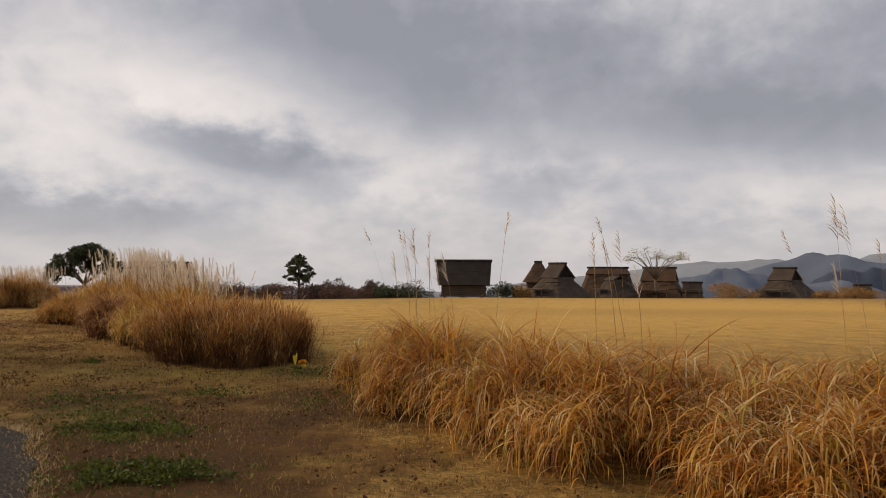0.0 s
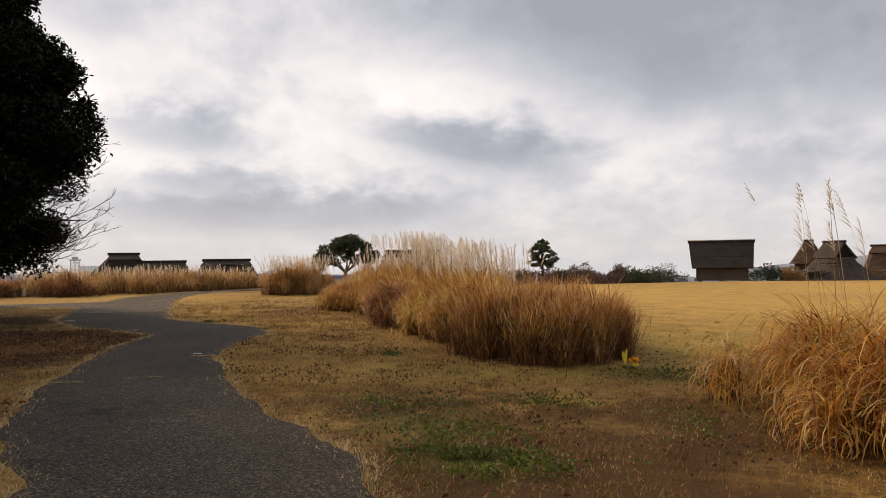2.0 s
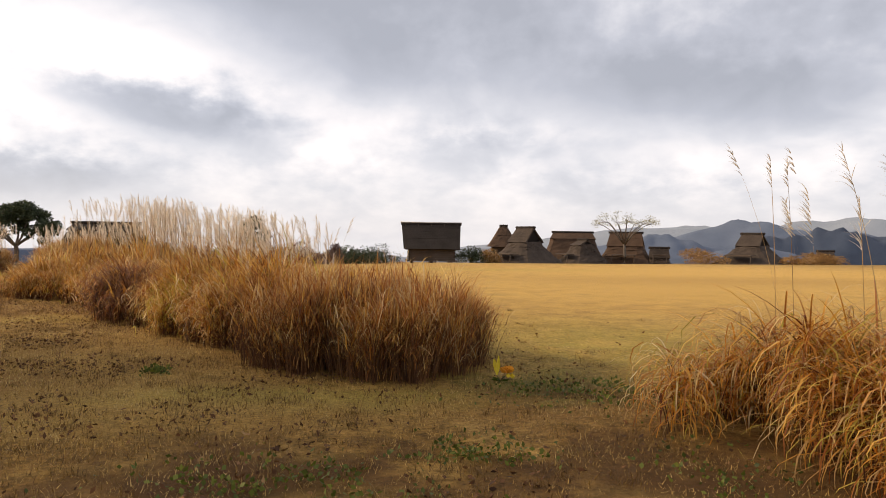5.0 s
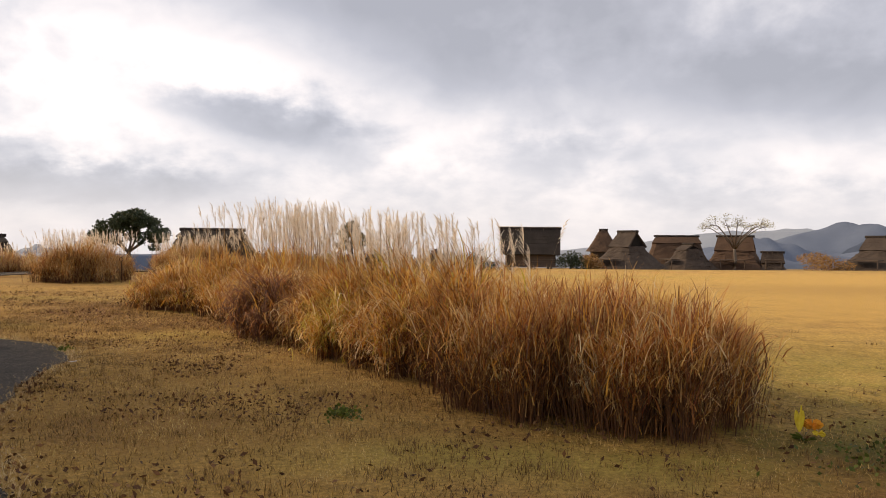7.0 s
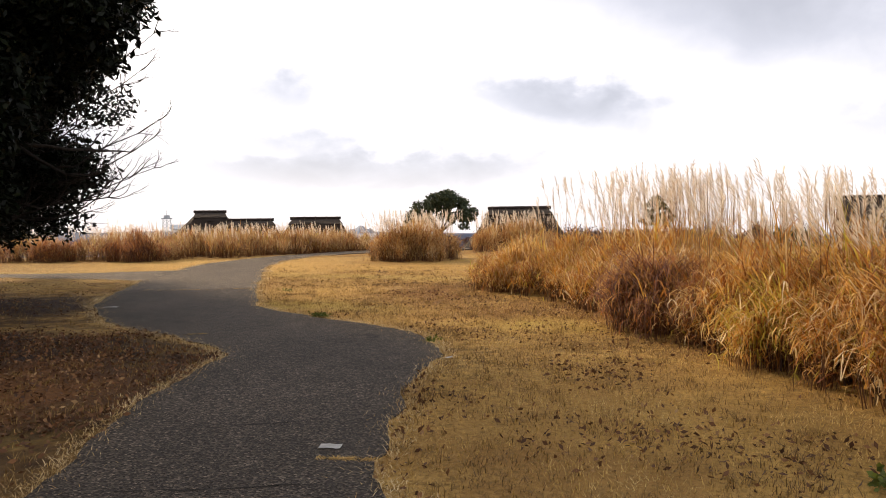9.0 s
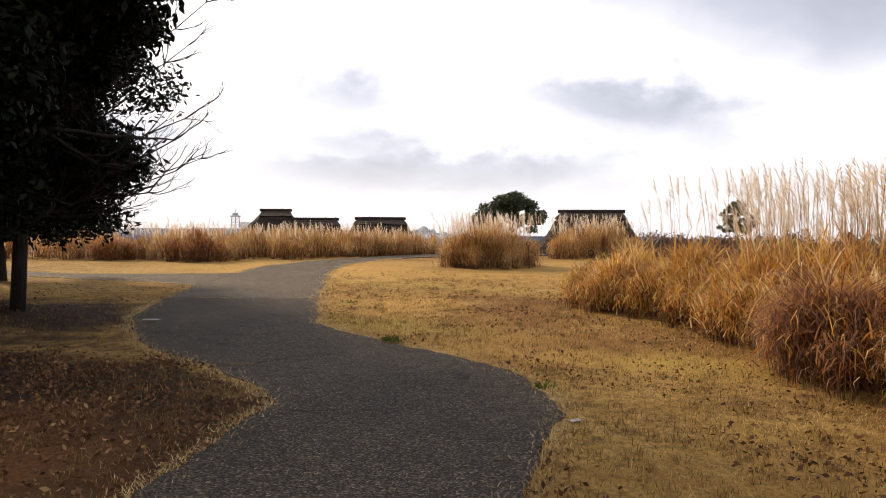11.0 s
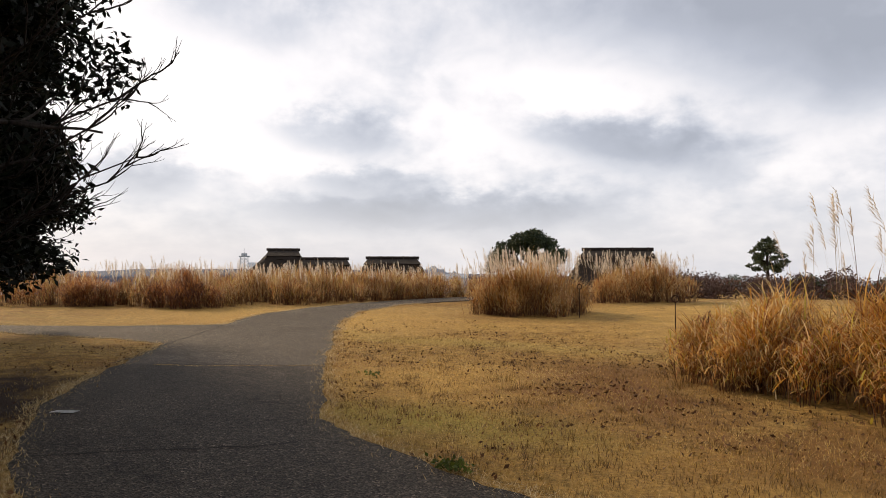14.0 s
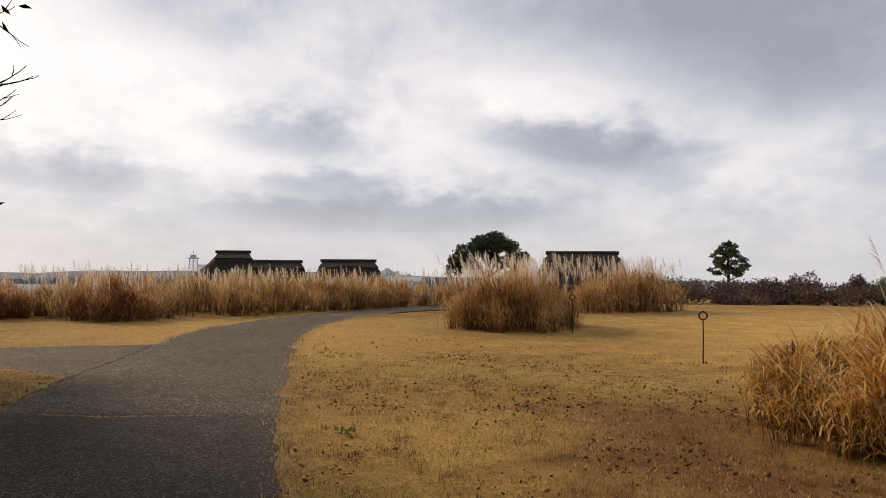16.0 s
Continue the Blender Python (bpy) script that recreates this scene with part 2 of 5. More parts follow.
    bump(t, b, calc(t, "ADD", fine, calc(t, "MULTIPLY", tiny, 0.6)), 0.8, 0.05)
    return m


# centre, radii, colour, strength of the patches in the turf
# pale straw that also carries sunlight on the field in its colour
SUNLIT_STRAW = (0.82, 0.51, 0.14)
# the earth brown also paints shade on near ground and at reed feet
GREEN, OLIVE, RUST, SHADED_EARTH, SHADED_DUFF = (0.10, 0.13, 0.016), (0.50, 0.44, 0.085), (0.22, 0.095, 0.028), (0.13, 0.062, 0.018), (0.042, 0.020, 0.009)
LAWN_SPOTS = [
    (14, 36, 22, 20, SUNLIT_STRAW, 1.5), (-8, 33, 9, 9, SUNLIT_STRAW, 1.2), (-22, 27, 6, 5, SUNLIT_STRAW, 0.8),
    (-7.2, 13.0, 2.2, 2.6, SUNLIT_STRAW, 0.9), (-5.2, 11.2, 2.2, 1.0, SUNLIT_STRAW, 0.7), (-10.5, 18.2, 2.4, 1.2, SUNLIT_STRAW, 0.7), (-14.4, 20.8, 2.6, 2.2, SUNLIT_STRAW, 0.7),
    (-2.8, 5.6, 2.6, 3.4, SHADED_EARTH, 0.8), (-12.6, 20.9, 1.6, 1.3, RUST, 1.3), (-13.4, 22.4, 1.2, 1.2, RUST, 1.0), (-3.0, 7.0, 1.6, 2.6, SHADED_EARTH, 1.7), (-1.6, 8.4, 1.2, 1.6, SHADED_EARTH, 1.3), (-4.6, 9.3, 1.1, 0.9, SHADED_EARTH, 1.6), (-3.1, 7.35, 0.5, 0.4, GREEN, 1.2), (-2.35, 5.8, 0.5, 0.35, GREEN, 1.4), (-3.9, 8.4, 0.7, 0.6, GREEN, 0.9), (-0.9, 9.2, 1.4, 1.3, SHADED_EARTH, 0.9),
    (-1.9, 6.4, 1.0, 1.8, SHADED_EARTH, 1.3), (-1.8, 4.0, 1.3, 2.4, SHADED_EARTH, 1.2), (-1.8, 11.6, 1.6, 0.5, SHADED_EARTH, 1.2), (-4.2, 6.2, 0.9, 1.2, RUST, 0.8), (-0.2, 15.5, 3.0, 4.0, OLIVE, 0.6), (4, 25, 10, 9, SUNLIT_STRAW, 1.0), (-4.4, 11.6, 2.2, 0.6, OLIVE, 0.6),
    (-1.9, 12.2, 0.9, 0.6, GREEN, 0.7), (-9.6, 18.0, 1.2, 0.8, OLIVE, 0.5), (-6.3, 14.0, 0.7, 1.3, SHADED_EARTH, 0.6), (-8.0, 16.6, 1.2, 0.6, SHADED_EARTH, 0.6),
    # leaf duff under the evergreens, its colour darkened further for their shade
    (-9.0, 19.3, 2.0, 1.2, RUST, 0.7), (-14.8, 13.5, 3.4, 1.9, SHADED_DUFF, 2.2), (-19, 16.6, 3, 2.2, SHADED_DUFF, 2.0), (-11.9, 10.6, 1.8, 2.2, SHADED_DUFF, 1.5), (-13.2, 12.8, 2.4, 2.2, SHADED_DUFF, 1.9), (-13.5, 18.8, 1.6, 0.8, OLIVE, 0.8), (-12, 19.5, 2.0, 1.2, RUST, 0.5), (-10.5, 19.0, 1.0, 1.2, RUST, 0.9), (-8.0, 13.5, 1.2, 1.6, RUST, 0.5), (-7.5, 12.2, 1.6, 0.8, RUST, 0.6), (-12.8, 12.0, 1.3, 1.8, RUST, 1.6), (-9.5, 7.5, 2, 2.5, RUST, 0.6),
    (-16.2, 24.4, 3.5, 0.7, OLIVE, 0.35), (-19.0, 30.2, 1.8, 0.7, RUST, 0.5), (-18.0, 29.4, 2.2, 0.5, SHADED_EARTH, 0.5), (12, 32, 12, 4, RUST, 0.3), (0, 40, 10, 2, OLIVE, 0.3),
]
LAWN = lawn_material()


def asphalt_material():
    m, t, b = material("worn_asphalt", 0.85)
    p = where(t)
    v = node(t, "ShaderNodeTexVoronoi", Scale=72.0)
    t.links.new(p, v.inputs["Vector"])
    big, mid = noise_at(t, p, 0.5, 4), noise_at(t, p, 3.5, 5, 0.65)
    tiny = noise_at(t, p, 160, 2)
    col = ramp(t, v.outputs["Color"], [(0.0, (0.010, 0.0075, 0.0055)), (0.45, (0.036, 0.029, 0.022)), (0.8, (0.112, 0.090, 0.069)), (1.0, (0.33, 0.265, 0.20))])
    col = blend(t, 0.75, col, ramp(t, big, [(0.35, 0.72), (0.65, 1.25)]), "MULTIPLY")
    col = blend(t, 0.7, col, ramp(t, mid, [(0.3, 0.7), (0.7, 1.2)]), "MULTIPLY")
    # older, bleached paving beyond the joint across the path
    sep = t.nodes.new("ShaderNodeSeparateXYZ")
    t.links.new(p, sep.inputs[0])
    beyond = calc(t, "SUBTRACT", calc(t, "MULTIPLY_ADD", sep.outputs[1], 0.894, calc(t, "MULTIPLY", sep.outputs[0], -0.447)), 26.2)
    beyond = calc(t, "MULTIPLY", beyond, 9.0, clamp=True)
    col = blend(t, 1.0, col, blend(t, beyond, (0.84, 0.83, 0.82), (1.45, 1.45, 1.45)), "MULTIPLY")
    crack = node(t, "ShaderNodeTexVoronoi", Scale=0.42)
    crack.feature = "DISTANCE_TO_EDGE"
    wob = t.nodes.new("ShaderNodeVectorMath")
    wob.operation = "ADD"
    t.links.new(p, wob.inputs[0])
    nz = node(t, "ShaderNodeTexNoise", Scale=2.2, Detail=5.0)
    t.links.new(p, nz.inputs["Vector"])
    t.links.new(nz.outputs["Color"], wob.inputs[1])
    t.links.new(wob.outputs[0], crack.inputs["Vector"])
    line = ramp(t, crack.outputs["Distance"], [(0.0, 0.25), (0.006, 0.5), (0.012, 1.0)])
    line = blend(t, ramp(t, big, [(0.36, 0.0), (0.46, 1.0)]), line, (1.0, 1.0, 1.0))
    col = blend(t, 1.0, col, line, "MULTIPLY")
    t.links.new(col, b.inputs["Base Color"])
    b.inputs["Specular IOR Level"].default_value = 0.25
    bump(t, b, calc(t, "ADD", calc(t, "MULTIPLY", v.outputs["Distance"], 1.0), calc(t, "MULTIPLY", line, 0.6)), 0.7, 0.012)
    return m


ASPHALT = asphalt_material()


def rough_material(name, dark, pale, scale, stretch=(1, 1, 1), rough=0.9, relief=0.02):
    m, t, b = material(name, rough)
    mp = node(t, "ShaderNodeMapping")
    mp.inputs["Scale"].default_value = stretch
    t.links.new(own(t), mp.inputs["Vector"])
    n1 = noise_at(t, mp.outputs[0], scale, 5, 0.65)
    n2 = noise_at(t, own(t), 0.7, 3)
    col = ramp(t, n1, [(0.28, dark), (0.72, pale)])
    col = blend(t, 0.6, col, ramp(t, n2, [(0.35, 0.6), (0.65, 1.2)]), "MULTIPLY")
    t.links.new(col, b.inputs["Base Color"])
    bump(t, b, n1, 0.7, relief)
    return m


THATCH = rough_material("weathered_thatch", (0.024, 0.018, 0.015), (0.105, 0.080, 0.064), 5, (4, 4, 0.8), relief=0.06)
# darker thatch: backlit shade of houses put into it; ridge bundles use it too
THATCH_DARK = rough_material("dark_backlit_thatch", (0.014, 0.011, 0.010), (0.048, 0.038, 0.032), 5, (4, 4, 0.8), relief=0.06)
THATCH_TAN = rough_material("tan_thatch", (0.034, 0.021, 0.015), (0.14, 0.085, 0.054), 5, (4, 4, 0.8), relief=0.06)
TIMBER = rough_material("weathered_timber", (0.05, 0.038, 0.03), (0.14, 0.105, 0.08), 8, (1, 1, 6), relief=0.01)
# near-black colour that paints the shade inside the open gables
OPENING_SHADE = rough_material("dark_opening", (0.006, 0.005, 0.005), (0.015, 0.012, 0.01), 5)
BARK = rough_material("tree_bark", (0.010, 0.008, 0.007), (0.045, 0.036, 0.030), 9, (3, 3, 0.5), relief=0.03)
BARK_PALE = rough_material("pale_bark", (0.07, 0.055, 0.045), (0.19, 0.16, 0.13), 9, (3, 3, 0.5), relief=0.02)
# pale colour standing in for the sunlit line along the storehouse ridge
RIDGE_GLINT = rough_material("painted_ridge_glint", (0.42, 0.40, 0.37), (0.66, 0.63, 0.58), 6, (0.5, 4, 4), relief=0.01)
IRON = rough_material("rusty_iron", (0.02, 0.012, 0.009), (0.07, 0.035, 0.022), 40, relief=0.002)
PAPER = rough_material("white_paper", (0.55, 0.55, 0.53), (0.8, 0.8, 0.78), 20, relief=0.003)
WHITE_WALL = rough_material("far_white_wall", (0.55, 0.58, 0.62), (0.68, 0.70, 0.73), 0.3, relief=0.01)
BLUE_ROOF = rough_material("far_blue_roof", (0.36, 0.42, 0.50), (0.44, 0.50, 0.57), 0.3, relief=0.01)
STEEL = rough_material("far_grey_steel", (0.36, 0.39, 0.42), (0.5, 0.53, 0.56), 2, relief=0.01)
# hill colours with haze painted in, bluer and paler with distance
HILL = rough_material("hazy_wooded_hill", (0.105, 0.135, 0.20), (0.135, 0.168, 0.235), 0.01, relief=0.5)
HILL_NEAR = rough_material("blue_hazed_hill", (0.036, 0.052, 0.090), (0.055, 0.075, 0.118), 0.015, relief=0.5)
HILL_FAINT = rough_material("pale_hazed_hill", (0.25, 0.29, 0.355), (0.30, 0.34, 0.40), 0.006, relief=0.5)
CRACK_DIRT = rough_material("crack_dirt", (0.006, 0.005, 0.004), (0.02, 0.016, 0.012), 25, relief=0.004)
PETAL = rough_material("orange_flower", (0.75, 0.26, 0.02), (0.85, 0.42, 0.04), 30, relief=0.002)
PETAL_YELLOW = rough_material("yellow_flower", (0.75, 0.55, 0.03), (0.85, 0.70, 0.08), 30, relief=0.002)


# ---- mesh helpers ----
def to_mesh(name, bm):
    me = bpy.data.meshes.new(name)
    bm.to_mesh(me)
    bm.free()
    return me


def part(name, me, mat, parent=None, label=""):
    """One mesh object, from a bmesh or a mesh, under a thing or a part."""
    if isinstance(me, bmesh.types.BMesh):
        me = to_mesh(name, me)
    if mat is not None and not me.materials:
        me.materials.append(mat)
    ob = new(name, me)
    ob.parent = parent
    if label:
        tagged(ob, label)
    return ob


def thing(name, label, category, group="", kind="", at=(0, 0, 0), turn=0):
    e = new(name)
    e.empty_display_size = 0.2
    e.matrix_basis = pose(*at, 0, 0, turn)
    return tagged(e, label, category, group, kind)


def arrays_mesh(name, verts, quads=None, tris=None, smooth=False):
    me = bpy.data.meshes.new(name)
    nq = 0 if quads is None else len(quads)
    nt = 0 if tris is None else len(tris)
    me.vertices.add(len(verts))
    me.vertices.foreach_set("co", np.asarray(verts, np.float32).ravel())
    loops = []
    if nq:
        loops.append(np.asarray(quads).ravel())
    if nt:
        loops.append(np.asarray(tris).ravel())
    loops = np.concatenate(loops).astype(np.int32)
    me.loops.add(len(loops))
    me.loops.foreach_set("vertex_index", loops)
    me.polygons.add(nq + nt)
    starts = np.concatenate([np.arange(nq) * 4, nq * 4 + np.arange(nt) * 3]).astype(np.int32)
    me.polygons.foreach_set("loop_start", starts)
    if smooth:
        me.polygons.foreach_set("use_smooth", np.ones(nq + nt, bool))
    me.update(calc_edges=True)
    return me


rng = np.random.default_rng(7)


def blades(base, length, width, heading, lean, curl, segments=5, taper=0.8, twist=None):
    """Arching grass leaves: arrays of roots, lengths, widths, headings, first lean and further bending (radians)."""
    n = len(base)
    s = np.linspace(0, 1, segments + 1)
    ang = lean[:, None] + curl[:, None] * s[None, :] ** 1.7
    step = length[:, None] / segments
    mid = (ang[:, 1:] + ang[:, :-1]) / 2
    out = np.concatenate([np.zeros((n, 1)), np.cumsum(np.sin(mid) * step, 1)], 1)
    up = np.concatenate([np.zeros((n, 1)), np.cumsum(np.cos(mid) * step, 1)], 1)
    hx, hy = np.cos(heading)[:, None], np.sin(heading)[:, None]
    sway = heading + np.pi / 2 + (0 if twist is None else twist)
    w = width[:, None] * 0.5 * (1 - s[None, :] ** 1.5) ** taper
    sx, sy = np.cos(sway)[:, None] * w, np.sin(sway)[:, None] * w
    cx, cy, cz = base[:, 0:1] + hx * out, base[:, 1:2] + hy * out, base[:, 2:3] + up
    k = segments
    left = np.stack([cx - sx, cy - sy, cz], 2)[:, :k]
    right = np.stack([cx + sx, cy + sy, cz], 2)[:, :k]
    tip = np.stack([cx, cy, cz], 2)[:, k:]
    per = 2 * k + 1
    verts = np.concatenate([left, right, tip], 1).reshape(-1, 3)
    off = (np.arange(n) * per)[:, None]
    i = np.arange(k - 1)[None, :]
    quads = np.stack([off + i, off + k + i, off + k + i + 1, off + i + 1], 2).reshape(-1, 4)
    tris = np.stack([off[:, 0] + k - 1, off[:, 0] + 2 * k - 1, off[:, 0] + 2 * k], 1)
    return verts, quads, tris


def joined(parts_):
    vs, qs, ts, o = [], [], [], 0
    for v, q, t in parts_:
        vs.append(v), qs.append(q + o), ts.append(t + o)
        o += len(v)
    return np.concatenate(vs), np.concatenate(qs), np.concatenate(ts)


def tube(bm, points, radii, sides=6):
    rings = []
    for i, (p, r) in enumerate(zip(points, radii)):
        p = Vector(p)
        d = Vector(points[min(i + 1, len(points) - 1)]) - Vector(points[max(i - 1, 0)])
        q = d.to_track_quat("Z", "Y")
        rings.append([bm.verts.new(p + q @ Vector((math.cos(a) * r, math.sin(a) * r, 0))) for a in (2 * math.pi * k / sides for k in range(sides))])
    for a, b in zip(rings, rings[1:]):
        for k in range(sides):
            f = bm.faces.new((a[k], a[(k + 1) % sides], b[(k + 1) % sides], b[k]))
            f.smooth = True
    bm.faces.new(rings[0][::-1])
    bm.faces.new(rings[-1])


def box(bm, x0, x1, y0, y1, z0, z1, bevel=0.0):
    r = bmesh.ops.create_cube(bm, size=1, matrix=Matrix.Translation(((x0 + x1) / 2, (y0 + y1) / 2, (z0 + z1) / 2)) @ Matrix.Diagonal((x1 - x0, y1 - y0, z1 - z0, 1)))
    if bevel:
        es = list({e for v in r["verts"] for e in v.link_edges})
        bmesh.ops.bevel(bm, geom=es, offset=bevel, segments=1, affect="EDGES")


# ---- lie of the land: a level hilltop that falls away behind its brow ----
BROW_X = np.array([-400, -60, -42, -34, -27, -21, -16, -9, 1, 14, 28, 80, 400.0])
BROW_Y = np.array([-200, 8, 24, 31, 36.5, 42.5, 43.5, 46, 52, 54, 57, 66, 90.0])


def height(x, y):
    x, y = np.asarray(x, float), np.asarray(y, float)
    s = (y - np.interp(x, BROW_X, BROW_Y)) * 0.85
    soft = np.where(s > 20, s, np.log1p(np.exp(np.clip(s, -40, 20) / 2.0)) * 2.0)
    drop = 3.2 * (1 - np.exp(-soft * 0.075 / 3.2)) + np.clip(soft - 60, 0, 6000) * 0.046
    mound = 0.42 * np.exp(-(((x + 20.3) / 2.3) ** 2 + ((y - 15.6) / 1.2) ** 2))
    return -drop + np.where(mound > 0.02, mound - 0.02, 0)


def ground_sheet():
    u = np.linspace(-1, 1, 420)
    spread = np.sinh(u * 6.2) / np.sinh(6.2) * 4200
    gx, gy = np.meshgrid(spread - 9, spread + 22)
    gz = height(gx, gy) - 0.008
    n = len(u)
    verts = np.stack([gx, gy, gz], 2).reshape(-1, 3)
    i, j = np.meshgrid(np.arange(n - 1), np.arange(n - 1))
    a = (j * n + i).ravel()
    quads = np.stack([a, a + 1, a + n + 1, a + n], 1)
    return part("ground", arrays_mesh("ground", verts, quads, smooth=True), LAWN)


tagged(ground_sheet(), "dry straw-coloured lawn with green, bare and shade-darkened patches", "ground", kind="structure")

# ---- asphalt path with a branch to the left ----
RIGHT_EDGE = [(1.0, -6), (-0.6, 0.3), (-2.2, 3.7), (-2.9, 5.2), (-3.3, 6.0), (-4.1, 7.2), (-4.8, 7.9), (-5.5, 8.35), (-6.1, 8.9), (-6.9, 9.7), (-7.6, 10.6), (-8.3, 11.5), (-8.8, 12.1), (-9.1, 12.8), (-9.4, 13.6), (-9.75, 14.6), (-9.85, 15.35), (-10.2, 15.9), (-10.8, 16.6), (-11.7, 17.1), (-12.8, 17.45), (-13.9, 17.85), (-14.9, 18.6), (-15.8, 19.75), (-16.95, 21.2), (-19.1, 24.1), (-21.1, 26.9), (-22.7, 29.9), (-23.4, 33.0), (-23.2, 35.6), (-22.0, 38.2), (-19.5, 40.6)]
LEFT_EDGE = [(-21.5, 42.2), (-24.0, 39.0), (-24.9, 36.0), (-25.2, 33.0), (-25.0, 30.5), (-24.5, 28.0), (-23.6, 26.2), (-22.8, 24.9), (-24.6, 23.3), (-26.5, 22.3), (-31, 22.0), (-44, 20.6), (-44, 19.6), (-31, 20.8), (-24.5, 21.3), (-22.2, 21.7), (-20.8, 21.6), (-19.7, 20.2), (-18.6, 18.7), (-16.9, 16.9), (-15.6, 16.0), (-14.6, 15.55), (-13.4, 15.25), (-12.7, 14.9), (-12.0, 14.5), (-11.7, 13.7), (-11.3, 12.6), (-10.5, 11.3), (-9.2, 9.2), (-8.3, 8.1), (-7.5, 7.1), (-6.9, 6.6), (-5.9, 5.9), (-4.6, 3.6), (-3.4, 0.5), (-2.4, -6)]


def ragged(line, step=0.12, rough=0.05, seed=0.0):
    out = []
    for (x0, y0), (x1, y1) in zip(line, line[1:]):
        n = max(1, int(math.hypot(x1 - x0, y1 - y0) / step))
        for k in range(n):
            x, y = x0 + (x1 - x0) * k / n, y0 + (y1 - y0) * k / n
            w = noise.noise((x * 1.4, y * 1.4, seed)) * rough * 2 + noise.noise((x * 6, y * 6, seed + 3)) * rough
            d = math.hypot(x1 - x0, y1 - y0)
            out.append((x - (y1 - y0) / d * w, y + (x1 - x0) / d * w))
    out.append(line[-1])
    return out


OUTLINE = ragged(RIGHT_EDGE, seed=1.0) + ragged(LEFT_EDGE, seed=5.0)


def inside(poly, x, y):
    x, y = np.asarray(x), np.asarray(y)
    p = np.asarray(poly)
    hit = np.zeros(x.shape, bool)
    for (x0, y0), (x1, y1) in zip(p, np.roll(p, -1, 0)):
        if y0 == y1:
            continue
        c = ((y0 > y) != (y1 > y)) & (x < (x1 - x0) * (y - y0) / (y1 - y0) + x0)
        hit ^= c
    return hit


def asphalt_path():
    from mathutils.geometry import tessellate_polygon
    tri = tessellate_polygon([[Vector((x, y, 0)) for x, y in OUTLINE]])
    pts = np.array(OUTLINE)
    z = height(pts[:, 0], pts[:, 1]) * 0 + 0.002
    top = np.column_stack([pts, z])
    low = np.column_stack([pts, z - 0.06])
    n = len(pts)
    i = np.arange(n)
    quads = np.stack([i, (i + 1) % n, n + (i + 1) % n, n + i], 1)
    bm = bmesh.new()
    vs = [bm.verts.new(v) for v in np.concatenate([top, low])]
    for a, b, c in tri:
        try:
            bm.faces.new((vs[a], vs[b], vs[c]))
        except ValueError:
            pass
    for q in quads:
        try:
            bm.faces.new([vs[k] for k in q])
        except ValueError:
            pass
    bmesh.ops.recalc_face_normals(bm, faces=bm.faces)
    return part("path", bm, ASPHALT)


PATH = tagged(asphalt_path(), "dark worn asphalt footpath curving through the lawn", "path", kind="structure")


def crack(line, wide, seed):
    """A thin jagged crack filled with dark dirt, following a line across the asphalt."""
    pts = [(x, y) for x, y in ragged(line, 0.05, 0.035, seed)]
    verts, quads = [], []
    for k, (x, y) in enumerate(pts):
        a, c = pts[max(k - 1, 0)], pts[min(k + 1, len(pts) - 1)]
        d = Vector((c[0] - a[0], c[1] - a[1])).normalized()
        w = wide * 0.5 * max(0.12, 0.75 + 1.1 * noise.noise((k * 0.31, seed, 2.0))) * min(1.0, k * 0.25 + 0.1, (len(pts) - 1 - k) * 0.25 + 0.1)
        verts += [(x - d.y * w, y + d.x * w, 0.005), (x + d.y * w, y - d.x * w, 0.005)]
    for k in range(len(pts) - 1):
        quads.append((2 * k + 1, 2 * k + 3, 2 * k + 2, 2 * k))
    return part("crack", arrays_mesh("crack", np.array(verts, float), np.array(quads)), CRACK_DIRT, PATH, "jagged dark crack")


CRACK_LINES = [
    ([(-15.8, 16.1), (-15.1, 16.7), (-14.5, 17.2), (-14.2, 17.6)], 0.035), ([(-13.6, 15.3), (-13.3, 15.7), (-13.0, 16.4), (-12.9, 16.6)], 0.035),
    ([(-11.8, 14.3), (-11.1, 14.7)], 0.028), ([(-10.3, 12.2), (-9.5, 12.8)], 0.022), ([(-9.9, 11.1), (-8.9, 11.6)], 0.022),
    ([(-22.7, 24.7), (-21.5, 22.9), (-20.4, 21.1), (-19.4, 19.6)], 0.05), ([(-8.2, 8.2), (-7.3, 8.5), (-6.4, 8.75)], 0.024), ([(-7.6, 10.1), (-8.3, 10.2)], 0.02),
]
for k, (line, wide) in enumerate(CRACK_LINES):
    crack(line, wide, 3.0 + k)

# ---- stands of dry pampas reed ----
FRONT_A = [(-4.7, 13.0), (-5.3, 13.7), (-5.9, 14.6), (-6.5, 15.5), (-7.2, 16.4), (-8.1, 17.6), (-8.9, 18.9), (-10.0, 20.4), (-11.3, 21.5), (-12.1, 22.0), (-12.4, 23.0)]
STAND_A = FRONT_A + [(-12.1, 24.0), (-10.9, 24.0), (-9.0, 22.6), (-7.2, 20.2), (-5.4, 17.8), (-3.9, 15.8), (-3.6, 13.4)]
STAND_A_END = [(-2.45, 12.55), (-3.2, 12.15), (-4.2, 12.35), (-5.1, 13.0), (-5.6, 14.2), (-4.6, 16.0), (-3.7, 15.4), (-2.5, 13.9)]
